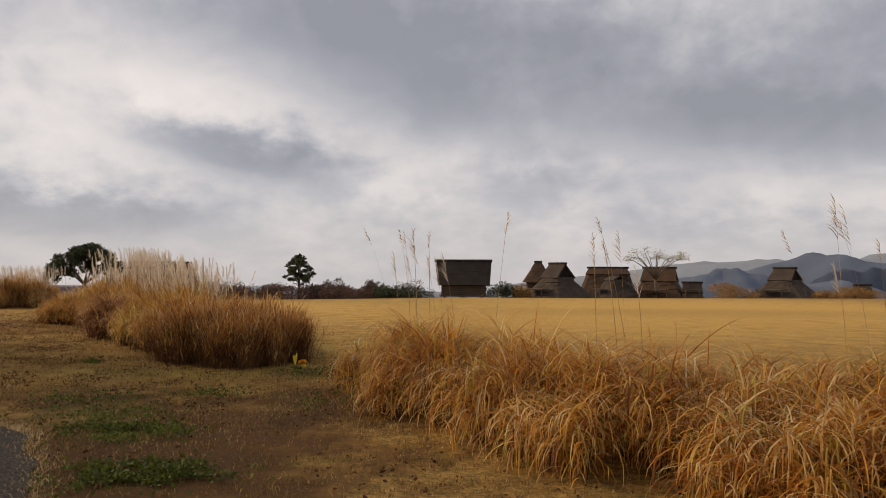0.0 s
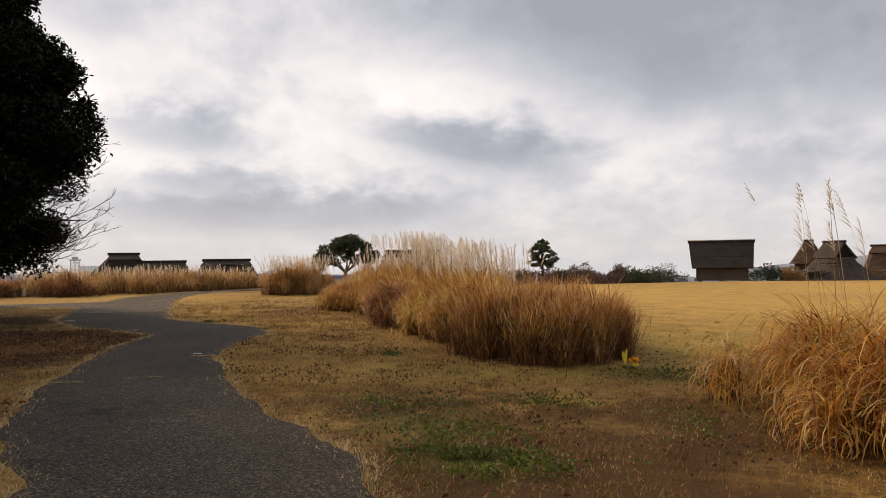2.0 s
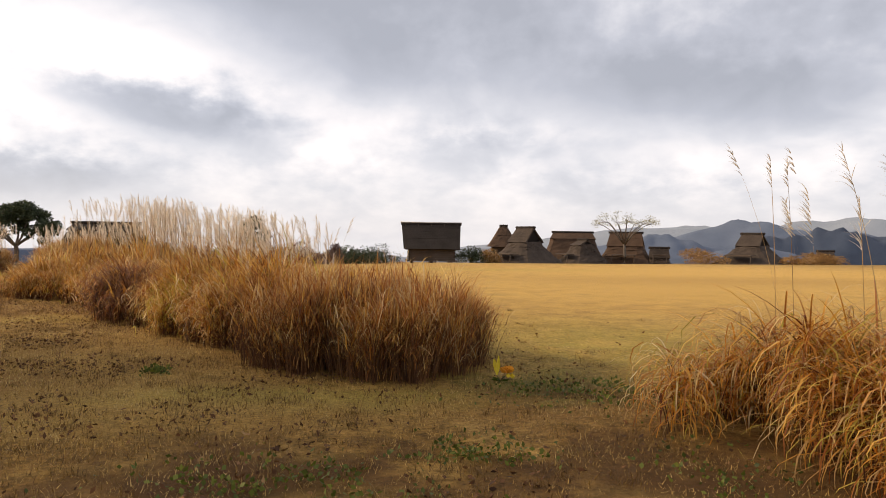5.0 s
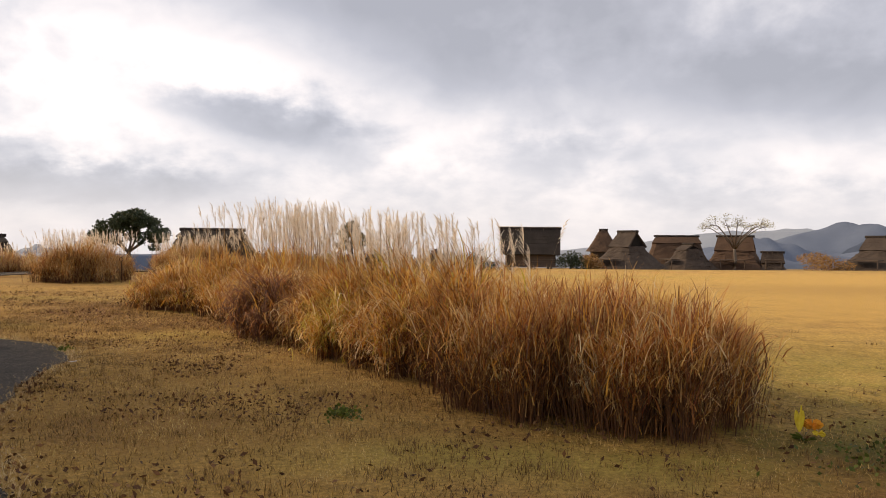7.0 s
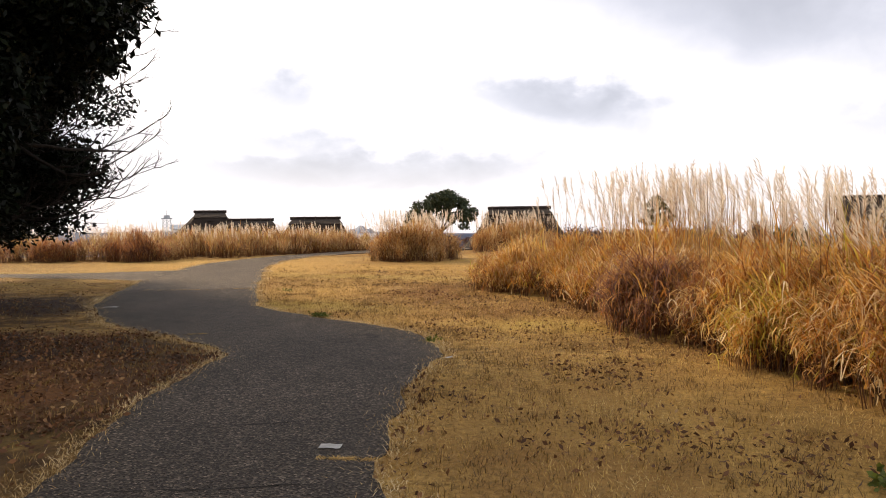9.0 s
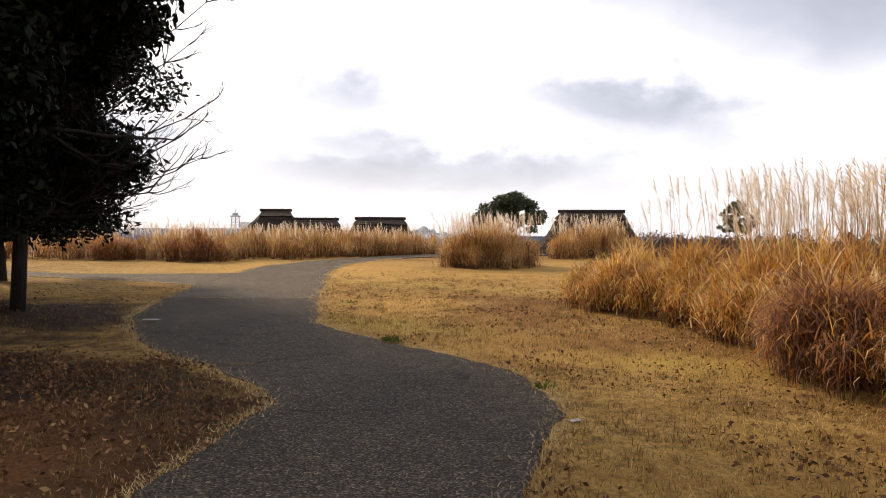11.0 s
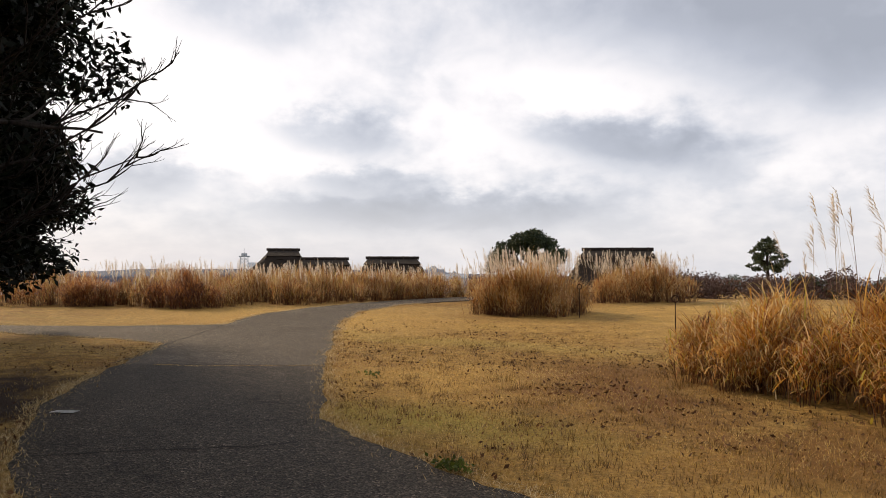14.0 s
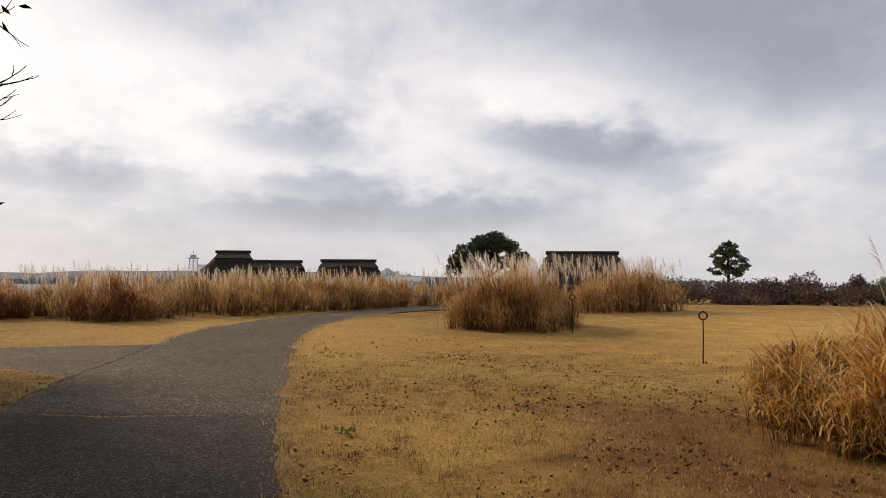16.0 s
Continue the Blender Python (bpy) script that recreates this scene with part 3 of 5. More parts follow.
STAND_B = [(-1.45, 10.6), (-1.15, 9.5), (-0.9, 8.6), (-0.45, 7.9), (0.05, 7.1), (0.65, 6.3), (1.05, 5.75), (2.2, 4.6), (4.2, 3.9), (7, 4.2), (9, 5.5), (9, 7.6), (6, 7.9), (3.6, 8.2), (2.0, 9.2), (0.6, 10.8), (-0.5, 11.3)]
STAND_D = [(-19.4, 30.4), (-18.2, 30.1), (-17.2, 30.6), (-16.95, 31.4), (-16.9, 33.0), (-18.4, 33.6), (-19.8, 32.2)]
STAND_E = [(-18.4, 37.4), (-17.2, 38.2), (-15.9, 39.6), (-15.6, 41.2), (-17.4, 41.8), (-19.2, 40.0)]
STAND_F = [(-31.0, 27.4), (-29.0, 28.2), (-27.3, 29.6), (-26.2, 31.8), (-25.6, 34.0), (-25.0, 36.6), (-23.8, 39.6), (-22.0, 42.0), (-23.5, 44.0), (-27.0, 41.0), (-30.5, 35.0), (-34.0, 31.5)]
STAND_G = [(-44.0, 18.0), (-38.0, 22.6), (-34.2, 25.6), (-31.6, 27.4), (-34.4, 31.0), (-38.0, 28.5), (-46.0, 22.0)]


def scatter(poly, n, edge_falloff=None):
    p = np.asarray(poly)
    out = np.zeros((0, 2))
    lo, hi = p.min(0), p.max(0)
    while len(out) < n:
        q = lo + rng.random((n * 3, 2)) * (hi - lo)
        q = q[inside(poly, q[:, 0], q[:, 1])]
        # leaves stand in tussocks
        t = np.array([noise.noise((a * 1.7, b * 1.7, 2.0)) for a, b in q])
        q = q[rng.random(len(q)) < 0.55 + t * 0.9]
        out = np.concatenate([out, q])
    return out[:n]


def edge_distance(poly, q):
    p = np.asarray(poly)
    best = np.full(len(q), 1e9)
    way = np.zeros((len(q), 2))
    for a, b in zip(p, np.roll(p, -1, 0)):
        d = b - a
        k = np.clip(((q - a) @ d) / (d @ d), 0, 1)
        near = a + k[:, None] * d
        r = np.linalg.norm(q - near, axis=1)
        m = r < best
        best[m], way[m] = r[m], (near - q)[m] / np.maximum(r[m], 1e-4)[:, None]
    return best, way


def area(poly):
    p = np.asarray(poly)
    return abs(np.sum(p[:, 0] * np.roll(p[:, 1], -1) - np.roll(p[:, 0], -1) * p[:, 1])) / 2


def reed_stand(name, label, poly, count, tall, mats, plumes, plume_tall, wild=1.0, width=0.009, plume_keep=None, segments=4, hang=1.0, dense=7.0, shape=None, lodge=0.22, stems=0.20, rim=0.56, rim_wide=0.9, plume_shape=None):
    c = np.mean(poly, 0)
    root = thing(name, label, "reeds", "stands of dry reed", "stuff", (c[0], c[1], float(height(c[0], c[1]))))
    inv = np.array([c[0], c[1], float(height(c[0], c[1]))])
    hearts = scatter(poly, int(area(poly) * dense) + 12)
    heart_size = rng.uniform(0.78, 1.14, len(hearts)) * (1.0 if shape is None else shape(hearts))
    lie = rng.uniform(0, 2 * np.pi, len(hearts))
    culms = []
    for mat, share, child in mats:
        n = int(count * share)
        up = int(n * stems)                      # culms; the rest are leaves that spring from them
        pick = rng.integers(0, len(hearts), n)
        away = rng.uniform(0, 2 * np.pi, n)
        far = np.abs(rng.normal(0, 0.12, n)) + 0.01
        q = hearts[pick] + np.column_stack([np.cos(away), np.sin(away)]) * far[:, None]
        d, way = edge_distance(poly, q)
        inner = np.clip(d / rim_wide, 0, 1) * inside(poly, q[:, 0], q[:, 1])
        full = tall * (rim + (1 - rim) * inner ** 0.8) * heart_size[pick]
        root_at = np.column_stack([q, height(q[:, 0], q[:, 1]) - 0.02]) - inv
        # culms
        k = slice(0, up)
        v1 = blades(root_at[k], (full * rng.uniform(0.6, 1.06, n))[k], width * 0.75 * rng.uniform(0.6, 1.3, up), (away + rng.normal(0, 0.6, n))[k],
                    (np.abs(rng.normal(0.04, 0.08, n)) + far * 0.6)[k], rng.uniform(0.05, 0.7, up), segments, 0.5, rng.normal(0, 0.5, up))
        # arching leaves
        k = slice(up, n)
        m = n - up
        z = full[k] * rng.beta(2.0, 1.15, m) * 0.88
        base = root_at[k].copy()
        base[:, 2] += z
        base[:, :2] += (np.column_stack([np.cos(away), np.sin(away)])[k]) * (z * far[k] * 0.6)[:, None]
        outward = np.arctan2(way[k, 1], way[k, 0])
        free = np.where(rng.random(m) < 0.5, lie[pick[k]] + rng.normal(0, 0.9, m), rng.uniform(0, 2 * np.pi, m))
        heading = np.where((rng.random(m) < 0.5) & (inner[k] < 0.7), outward + rng.normal(0, 0.95, m), free)
        v2 = blades(base, full[k] * rng.uniform(0.24, 0.55, m) * hang, width * rng.uniform(0.7, 1.6, m), heading,
                    np.abs(rng.normal(lodge, 0.2, m)) + (1 - inner[k]) * 0.25, rng.uniform(0.3, 2.6, m) * wild + (1 - inner[k]) * 0.5, segments, 0.7, rng.normal(0, 0.5, m))
        part(child, arrays_mesh(child, *v2), mat, root)
        culms.append(v1)
    part("culms", arrays_mesh("culms", *joined(culms)), CULM, root, "dark reddish-brown upright stems")
    if plumes:
        q = scatter(poly, plumes * 12)
        if plume_keep is not None:
            q = q[plume_keep(q)]
        q = q[:plumes]
        n = len(q)
        base = np.column_stack([q, height(q[:, 0], q[:, 1])]) - inv
        h = plume_tall * rng.uniform(0.74, 1.12, n) * (1.0 if plume_shape is None else plume_shape(q))
        wind = np.where(rng.random(n) < 0.8, rng.normal(2.6, 0.7, n), rng.uniform(0, 6.28, n))
        lean = np.abs(rng.normal(0.04, 0.07, n))
        curl = rng.uniform(0.0, 0.5, n) ** 1.4
        v, qd, tr = blades(base, h, np.full(n, 0.007), wind, lean, curl, 7, 0.15)
        part("stalks", arrays_mesh("stalks", v, qd, tr), STALK, root)
        # feathery heads: many thin drooping hairs along the top of each stalk
        hairs, along = 28, np.linspace(0, 1, 28)
        fine_s = np.linspace(0, 1, 41)
        bow = lean[:, None] + curl[:, None] * fine_s[None, :] ** 1.7
        run = np.cumsum(np.sin(bow), 1) / 41 * h[:, None]
        rise = np.cumsum(np.cos(bow), 1) / 41 * h[:, None]
        head_len = rng.uniform(0.18, 0.36, n)
        hx, hy = np.cos(wind), np.sin(wind)
        row = np.arange(n)
        bases, lens, heads, leans = [], [], [], []
        for k in range(hairs):
            at = np.clip(((1 - head_len * (1 - along[k]) / h) * 40).round().astype(int), 0, 40)
            bases.append(base + np.column_stack([hx * run[row, at], hy * run[row, at], rise[row, at]]))
            lens.append(head_len * (0.55 - 0.2 * along[k]) * rng.uniform(0.7, 1.2, n))
            heads.append(wind + rng.normal(0, 0.55, n))
            leans.append(rng.uniform(0.10, 0.45, n) + 0.25 * (1 - along[k]) + curl * 0.6)
        bases, lens, heads, leans = np.concatenate(bases), np.concatenate(lens), np.concatenate(heads), np.concatenate(leans)
        v, qd, tr = blades(bases, lens, np.full(len(lens), 0.0075), heads, leans, rng.uniform(0.4, 1.3, len(lens)), 3, 0.4, rng.normal(0, 0.9, len(lens)))
        part("plumes", arrays_mesh("plumes", v, qd, tr), PLUME, root, "silvery feathery seed heads")
    return root


def plume_zone(q):
    """Thick with plumes along the back, thinning out towards the far tip."""
    thin = np.interp(q[:, 0], [-11.6, -9.8, -9.2, -6.0, -4.2], [0.05, 0.12, 1.0, 0.9, 0.05])
    return (q[:, 0] < -4.2) & (edge_distance(FRONT_A, q)[0] > 0.6) & (rng.random(len(q)) < thin)


reed_stand("reed_stand", "tall golden-brown pampas reeds with silvery plumes beside the path", STAND_A, 52000, 1.15,
           [(REED, 0.58, "leaves"), (REED_PALE, 0.22, "pale_leaves"), (REED_RUST, 0.13, "rust_leaves"), (REED_GREEN, 0.07, "greenish_leaves")], 640, 1.98,
           plume_keep=plume_zone, plume_shape=lambda q: np.interp(q[:, 0], [-9.0, -7.2, -4.5], [1.04, 0.96, 0.80]), shape=lambda q: np.interp(q[:, 0], [-12.5, -9.8, -8.6, -5.5, -4.4], [0.80, 0.86, 0.98, 1.0, 0.92]), width=0.0125, wild=1.25, hang=1.4, lodge=0.4)
reed_stand("reed_stand", "upright rust-brown reeds at the end of the long stand", STAND_A_END, 42000, 0.95,
           [(REED_RUST, 0.40, "leaves"), (REED, 0.36, "golden_leaves"), (REED_PALE, 0.24, "pale_leaves")], 0, 2.0, wild=0.9, width=0.0082, hang=1.0, lodge=0.16, stems=0.36, dense=12.0, rim=0.86, rim_wide=0.5)
reed_stand("reed_stand", "drooping dark purplish-brown tussock at the edge of the stand", [(-8.7, 18.2), (-8.5, 17.6), (-8.0, 17.1), (-7.4, 16.8), (-7.0, 17.2), (-7.5, 18.0), (-8.2, 18.6)], 4600, 1.10,
           [(REED_PURPLE, 0.66, "leaves"), (REED_RUST, 0.20, "rust_leaves"), (REED, 0.14, "golden_leaves")], 0, 2.0, wild=1.4, width=0.0115, hang=1.6, lodge=0.55)
reed_stand("reed_stand", "yellow-green tussock of half-dry reeds at the edge of the stand", [(-7.1, 16.3), (-6.85, 15.7), (-6.4, 15.4), (-6.1, 15.9), (-6.5, 16.6)], 2200, 1.02,
           [(REED_GREEN, 0.42, "leaves"), (REED, 0.58, "golden_leaves")], 0, 2.0, wild=1.3, width=0.0125, hang=1.6, lodge=0.5)
def plume_groups(q):
    """Three loose groups of plumes in the drooping stand."""
    out = np.zeros(len(q), bool)
    for x, y, rx, ry in ((0.2, 9.9, 0.8, 0.9), (2.1, 8.6, 0.5, 0.6), (5.0, 7.2, 1.2, 0.8)):
        out |= ((q[:, 0] - x) / rx) ** 2 + ((q[:, 1] - y) / ry) ** 2 < 1
    return out


reed_stand("reed_stand", "drooping orange-brown pampas reeds with a few tall plumes", STAND_B, 40000, 0.92,
           [(REED_ORANGE, 0.56, "leaves"), (REED_RUST, 0.12, "rust_leaves"), (REED_PALE, 0.24, "pale_leaves"), (REED_GREEN, 0.08, "greenish_leaves")], 30, 2.2, wild=1.5, hang=2.1, width=0.0128, lodge=0.95, stems=0.14, dense=5.0, segments=6, plume_keep=plume_groups, shape=lambda q: np.interp(q[:, 0], [-1.3, 0.3, 1.5, 3.5, 5.5], [0.98, 1.02, 0.84, 0.86, 1.0]))
reed_stand("reed_stand", "rounded stand of straw-coloured reeds on the lawn", STAND_D, 13000, 1.18, [(REED_PALE, 0.62, "leaves"), (REED, 0.18, "brown_leaves"), (REED_RUST, 0.20, "rust_leaves")], 260, 1.6, width=0.012, segments=3, hang=1.2, wild=1.1, lodge=0.3)
reed_stand("reed_stand", "straw-coloured reeds at the brow of the hill", STAND_E, 9000, 1.28, [(REED_PALE, 0.70, "leaves"), (REED_RUST, 0.30, "brown_leaves")], 220, 1.65, width=0.014, segments=3)
reed_stand("reed_stand", "long low belt of straw-coloured reeds behind the path", STAND_F, 42000, 0.98, [(REED_PALE, 0.56, "leaves"), (REED_RUST, 0.24, "rust_leaves"), (REED_PURPLE, 0.16, "brown_leaves"), (REED_GREEN, 0.04, "greenish_leaves")], 640, 1.3, width=0.013, segments=3, hang=1.2, lodge=0.3, dense=3.0)
reed_stand("reed_stand", "low belt of brown reeds behind the side path", STAND_G, 24000, 0.98, [(REED_RUST, 0.42, "leaves"), (REED_PALE, 0.36, "pale_leaves"), (REED_PURPLE, 0.16, "brown_leaves"), (REED_GREEN, 0.06, "greenish_leaves")], 220, 1.35, width=0.013, segments=3, hang=1.2, lodge=0.3, dense=3.0)
reed_stand("reed_stand", "rounded tussock of red-brown reeds before the belt", [(-29.3, 28.0), (-28.4, 27.5), (-27.4, 28.2), (-27.3, 29.0), (-28.3, 29.4), (-29.2, 29.0)], 4200, 1.12, [(REED_PURPLE, 0.5, "leaves"), (REED_RUST, 0.5, "rust_leaves")], 14, 1.4, width=0.012, segments=3)
reed_stand("reed_stand", "rounded tussock of brown reeds by the side path", [(-32.6, 26.9), (-31.6, 26.6), (-30.8, 27.4), (-31.0, 28.4), (-32.2, 28.4)], 4200, 1.05, [(REED_RUST, 0.6, "leaves"), (REED_PURPLE, 0.4, "brown_leaves")], 10, 1.35, width=0.012, segments=3)

# ---- trees and shrubs ----
def ground_at(x, y):
    return float(height(x, y))


def grow(start, way, length, radius, depth, out, tips, rnd, bend=0.25, split=(2, 3), shrink=0.74, up=0.08, spread=0.65):
    """A limb as a bent tapered line, with limbs from it."""
    p, d = Vector(start), Vector(way).normalized()
    pts, rad, n = [p.copy()], [radius], 4
    for k in range(n):
        d = (d + Vector((rnd.gauss(0, bend), rnd.gauss(0, bend), rnd.gauss(0, bend) + up)) * 0.5).normalized()
        p = p + d * (length / n)
        pts.append(p.copy())
        rad.append(radius * (1 - 0.42 * (k + 1) / n))
    out.append((pts, rad, depth))
    if depth == 0:
        tips.append((p.copy(), d.copy()))
        return
    for k in range(rnd.randint(*split)):
        side = Vector((rnd.gauss(0, 1), rnd.gauss(0, 1), rnd.gauss(0, 0.6))).normalized()
        grow(pts[-1] if k < 2 else pts[-2], d + side * spread * rnd.uniform(0.7, 1.4), length * shrink * rnd.uniform(0.75, 1.15), rad[-1] * 1.0, depth - 1, out, tips, rnd, bend, split, shrink, up, spread)


def wood_mesh(limbs, sides=6):
    bm = bmesh.new()
    for pts, rad, depth in limbs:
        tube(bm, pts, rad, sides if depth > 1 else 4 if depth else 3)
    return bm


def leaf_mesh(name, centres, size, spread_up=0.2, narrow=0.42, droop=0.0):
    """Single leaves as bent, pointed blades round the given centres."""
    n = len(centres)
    a = rng.uniform(0, 2 * np.pi, n)
    tilt = rng.normal(spread_up - droop, 0.6, n)
    d = np.column_stack([np.cos(a) * np.cos(tilt), np.sin(a) * np.cos(tilt), np.sin(tilt)])
    side = np.cross(d, rng.normal(0, 1, (n, 3)))
    side /= np.linalg.norm(side, axis=1)[:, None] + 1e-6
    nrm = np.cross(d, side)
    L = size * rng.uniform(0.6, 1.35, n)[:, None]
    c = np.asarray(centres)
    v = np.stack([c, c + d * L * 0.5 + side * L * narrow * 0.5 + nrm * L * 0.06, c + d * L - nrm * L * 0.05, c + d * L * 0.5 - side * L * narrow * 0.5 + nrm * L * 0.06], 1).reshape(-1, 3)
    return arrays_mesh(name, v, np.arange(n * 4).reshape(-1, 4))


def in_clumps(clumps, n, shell=0.55):
    """Points gathered towards the skins of ellipsoid clumps (x, y, z, rx, ry, rz)."""
    cl = np.asarray(clumps)
    vol = cl[:, 3] * cl[:, 4] * cl[:, 5]
    pick = rng.choice(len(cl), n, p=(vol ** 0.75) / (vol ** 0.75).sum())
    u = rng.normal(0, 1, (n, 3))
    u /= np.linalg.norm(u, axis=1)[:, None]
    r = rng.uniform(shell, 1.0, n) ** 0.7 * (1 + 0.12 * rng.normal(0, 1, n))
    return cl[pick, :3] + u * r[:, None] * cl[pick, 3:6]


def big_evergreen(at, tall, wide, label, seed, crown_low=0.95, leaves=42000, lean=(0, 0), leaf=0.118):
    x, y = at
    z = float(height(x, y))
    root = thing("evergreen_tree", label, "tree", "trees beside the path", at=(x, y, z - 0.05))
    rnd = random.Random(seed)
    trunk = [(0, 0, 0), (0.05, 0.02, 0.6), (0.02 + lean[0] * 0.2, 0.06, 1.6), (lean[0] * 0.9, lean[1] * 0.9, tall * 0.45), (lean[0], lean[1], tall * 0.85)]
    bm = bmesh.new()
    tube(bm, trunk, [0.26, 0.19, 0.17, 0.13, 0.04], 10)
    part("trunk", bm, BARK, root)
    for k in range(13):
        limbs, tips = [], []
        h = crown_low * 0.95 + (tall * 0.8 - crown_low) * k / 12
        a = rnd.uniform(0, 6.28)
        f = h / (tall * 0.85)
        g = min(1.0, f * 2.0)
        grow((lean[0] * g, lean[1] * g, h), (math.cos(a), math.sin(a), 0.25), wide * 0.42 * (1.1 - 0.5 * f), 0.06, 2, limbs, tips, rnd, 0.3)
        part("limb", wood_mesh(limbs), BARK, root)
    clumps = []
    for k in range(240):
        f = rnd.random()
        h = crown_low + 0.3 + (tall - crown_low - 0.4) * f
        prof = (0.74 + 0.26 * min(1.0, f / 0.34) if f < 0.36 else 1.0 - ((f - 0.36) / 0.66) ** 1.7 * 0.8) * wide
        a = rnd.uniform(0, 6.28)
        r = max(0.0, prof - 0.3) * math.sqrt(rnd.uniform(0.05, 1.0)) * (1 + 0.16 * math.sin(a * 3 + seed) + 0.1 * math.sin(h * 3 + a * 5))
        s = rnd.uniform(0.34, 0.72)
        g = min(1.0, f * 2.5)
        clumps.append((lean[0] * g + math.cos(a) * r, lean[1] * g + math.sin(a) * r, h, s, s, s * 0.75))
    pts = in_clumps(clumps, leaves, 0.2)
    part("crown", leaf_mesh("crown", pts, leaf, droop=0.5), LEAF_DARK, root, "dense glossy leaves coloured near black for the backlit crown")
    return root


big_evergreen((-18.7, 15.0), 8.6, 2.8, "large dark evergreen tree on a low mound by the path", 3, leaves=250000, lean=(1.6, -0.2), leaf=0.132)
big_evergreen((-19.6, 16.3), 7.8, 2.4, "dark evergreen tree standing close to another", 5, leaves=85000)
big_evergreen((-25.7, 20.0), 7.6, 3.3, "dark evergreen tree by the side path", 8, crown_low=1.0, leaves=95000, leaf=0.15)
# two unseen trees, added only to shade the near path and lawn
big_evergreen((-16.4, 9.4), 7.0, 2.4, "unseen dark evergreen added to shade the near path", 15, crown_low=1.4, leaves=38000, leaf=0.17)
big_evergreen((-15.6, 6.2), 7.6, 3.0, "unseen dark evergreen added to shade the near path", 16, crown_low=1.4, leaves=34000, leaf=0.17)
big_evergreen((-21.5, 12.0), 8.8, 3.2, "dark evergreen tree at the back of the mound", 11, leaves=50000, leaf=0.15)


def bare_tree(at, tall, label, seed, first=(0.1, 0.1, 1), depth=5, radius=0.10, name="bare_tree", wood=None, spread=0.6, stem=0.35, up=0.10):
    x, y = at
    z = float(height(x, y))
    root = thing(name, label, "tree", at=(x, y, z - 0.05))
    rnd = random.Random(seed)
    limbs, tips = [], []
    pts = [(0, 0, 0), (0.04, 0, tall * stem * 0.5), (0.05, 0.05, tall * stem)]
    bm = bmesh.new()
    tube(bm, pts, [radius * 1.2, radius, radius * 0.9], 8)
    part("trunk", bm, wood or BARK, root)
    for k in range(4):
        a = 6.28 * k / 4 + rnd.uniform(-0.5, 0.5)
        grow(pts[-1], (first[0] + math.cos(a) * spread, first[1] + math.sin(a) * spread, first[2]), tall * 0.27, radius * 0.6, depth, limbs, tips, rnd, 0.22, (2, 3), 0.72, up, spread)
    part("branches", wood_mesh(limbs), wood or BARK, root, "thin leafless twigs")
    return root, tips


def side_branches():
    """A leafless tree whose limbs reach out of the dark foliage towards the path."""
    x, y = -18.5, 16.25
    root = thing("bare_tree", "leafless tree with fine twigs reaching out of evergreens", "tree", at=(x, y, ground_at(x, y) - 0.05))
    rnd = random.Random(77)
    bm = bmesh.new()
    tube(bm, [(0, 0, 0), (0.1, 0.05, 2), (0.15, 0.1, 4), (0.3, 0.2, 6.4)], [0.11, 0.09, 0.07, 0.03], 8)
    part("trunk", bm, BARK, root)
    # long limbs that bow out over the lawn, with upturned side twigs
    for tx, ty, tz in [(3.4, 0.45, 2.5), (3.0, 1.0, 2.9), (2.8, -0.3, 2.0), (3.2, 0.1, 3.2), (2.7, 0.8, 3.7), (2.5, -0.6, 4.3), (2.8, 0.4, 4.7), (2.3, 1.3, 2.2), (2.5, -0.8, 3.1), (2.1, 0.7, 5.6), (2.6, 1.3, 4.4), (2.7, 0.2, 1.75), (3.1, 0.7, 2.1)]:
        h = tz * 0.62 + 0.5
        pts = []
        for k in range(8):
            f = k / 7
            pts.append((0.1 + tx * 0.88 * f + rnd.gauss(0, 0.05), 0.08 + ty * f + rnd.gauss(0, 0.06), h + (tz - h) * f - 0.28 * math.sin(f * 3.14) + 0.25 * max(0.0, f - 0.6) + rnd.gauss(0, 0.03)))
        limbs, tips = [(pts, [0.024 * (1 - 0.80 * k / 7) for k in range(8)], 2)], []
        for k in range(2, 8):
            for _ in range(2):
                d = Vector(pts[k]) - Vector(pts[k - 1])
                side = Vector((rnd.gauss(0, 0.5), rnd.gauss(0, 0.8), rnd.gauss(0.15, 0.5)))
                grow(pts[k], d.normalized() + side * 0.8, 0.55 * (1.25 - k / 8), 0.009, 2, limbs, tips, rnd, 0.2, (2, 2), 0.66, 0.14, 0.42)
        part("branch", wood_mesh(limbs), BARK, root)
    return root


def far_tree(at, base, clumps, stems, label, leaves, size, mat=None, name="broadleaf_tree"):
    x, y = at
    root = thing(name, label, "tree", at=(x, y, base))
    bm = bmesh.new()
    for pts, rad in stems:
        tube(bm, pts, rad, 7)
    part("trunk", bm, BARK_PALE if mat is None else BARK, root)
    part("crown", leaf_mesh("crown", in_clumps(clumps, leaves, 0.55), size, narrow=0.6), mat or LEAF_FAR, root)
    return root


side_branches()

# spreading evergreen with a domed, broken crown and bare lower limbs
zA = ground_at(-40.3, 82.3)
rA = random.Random(4)
clA = []
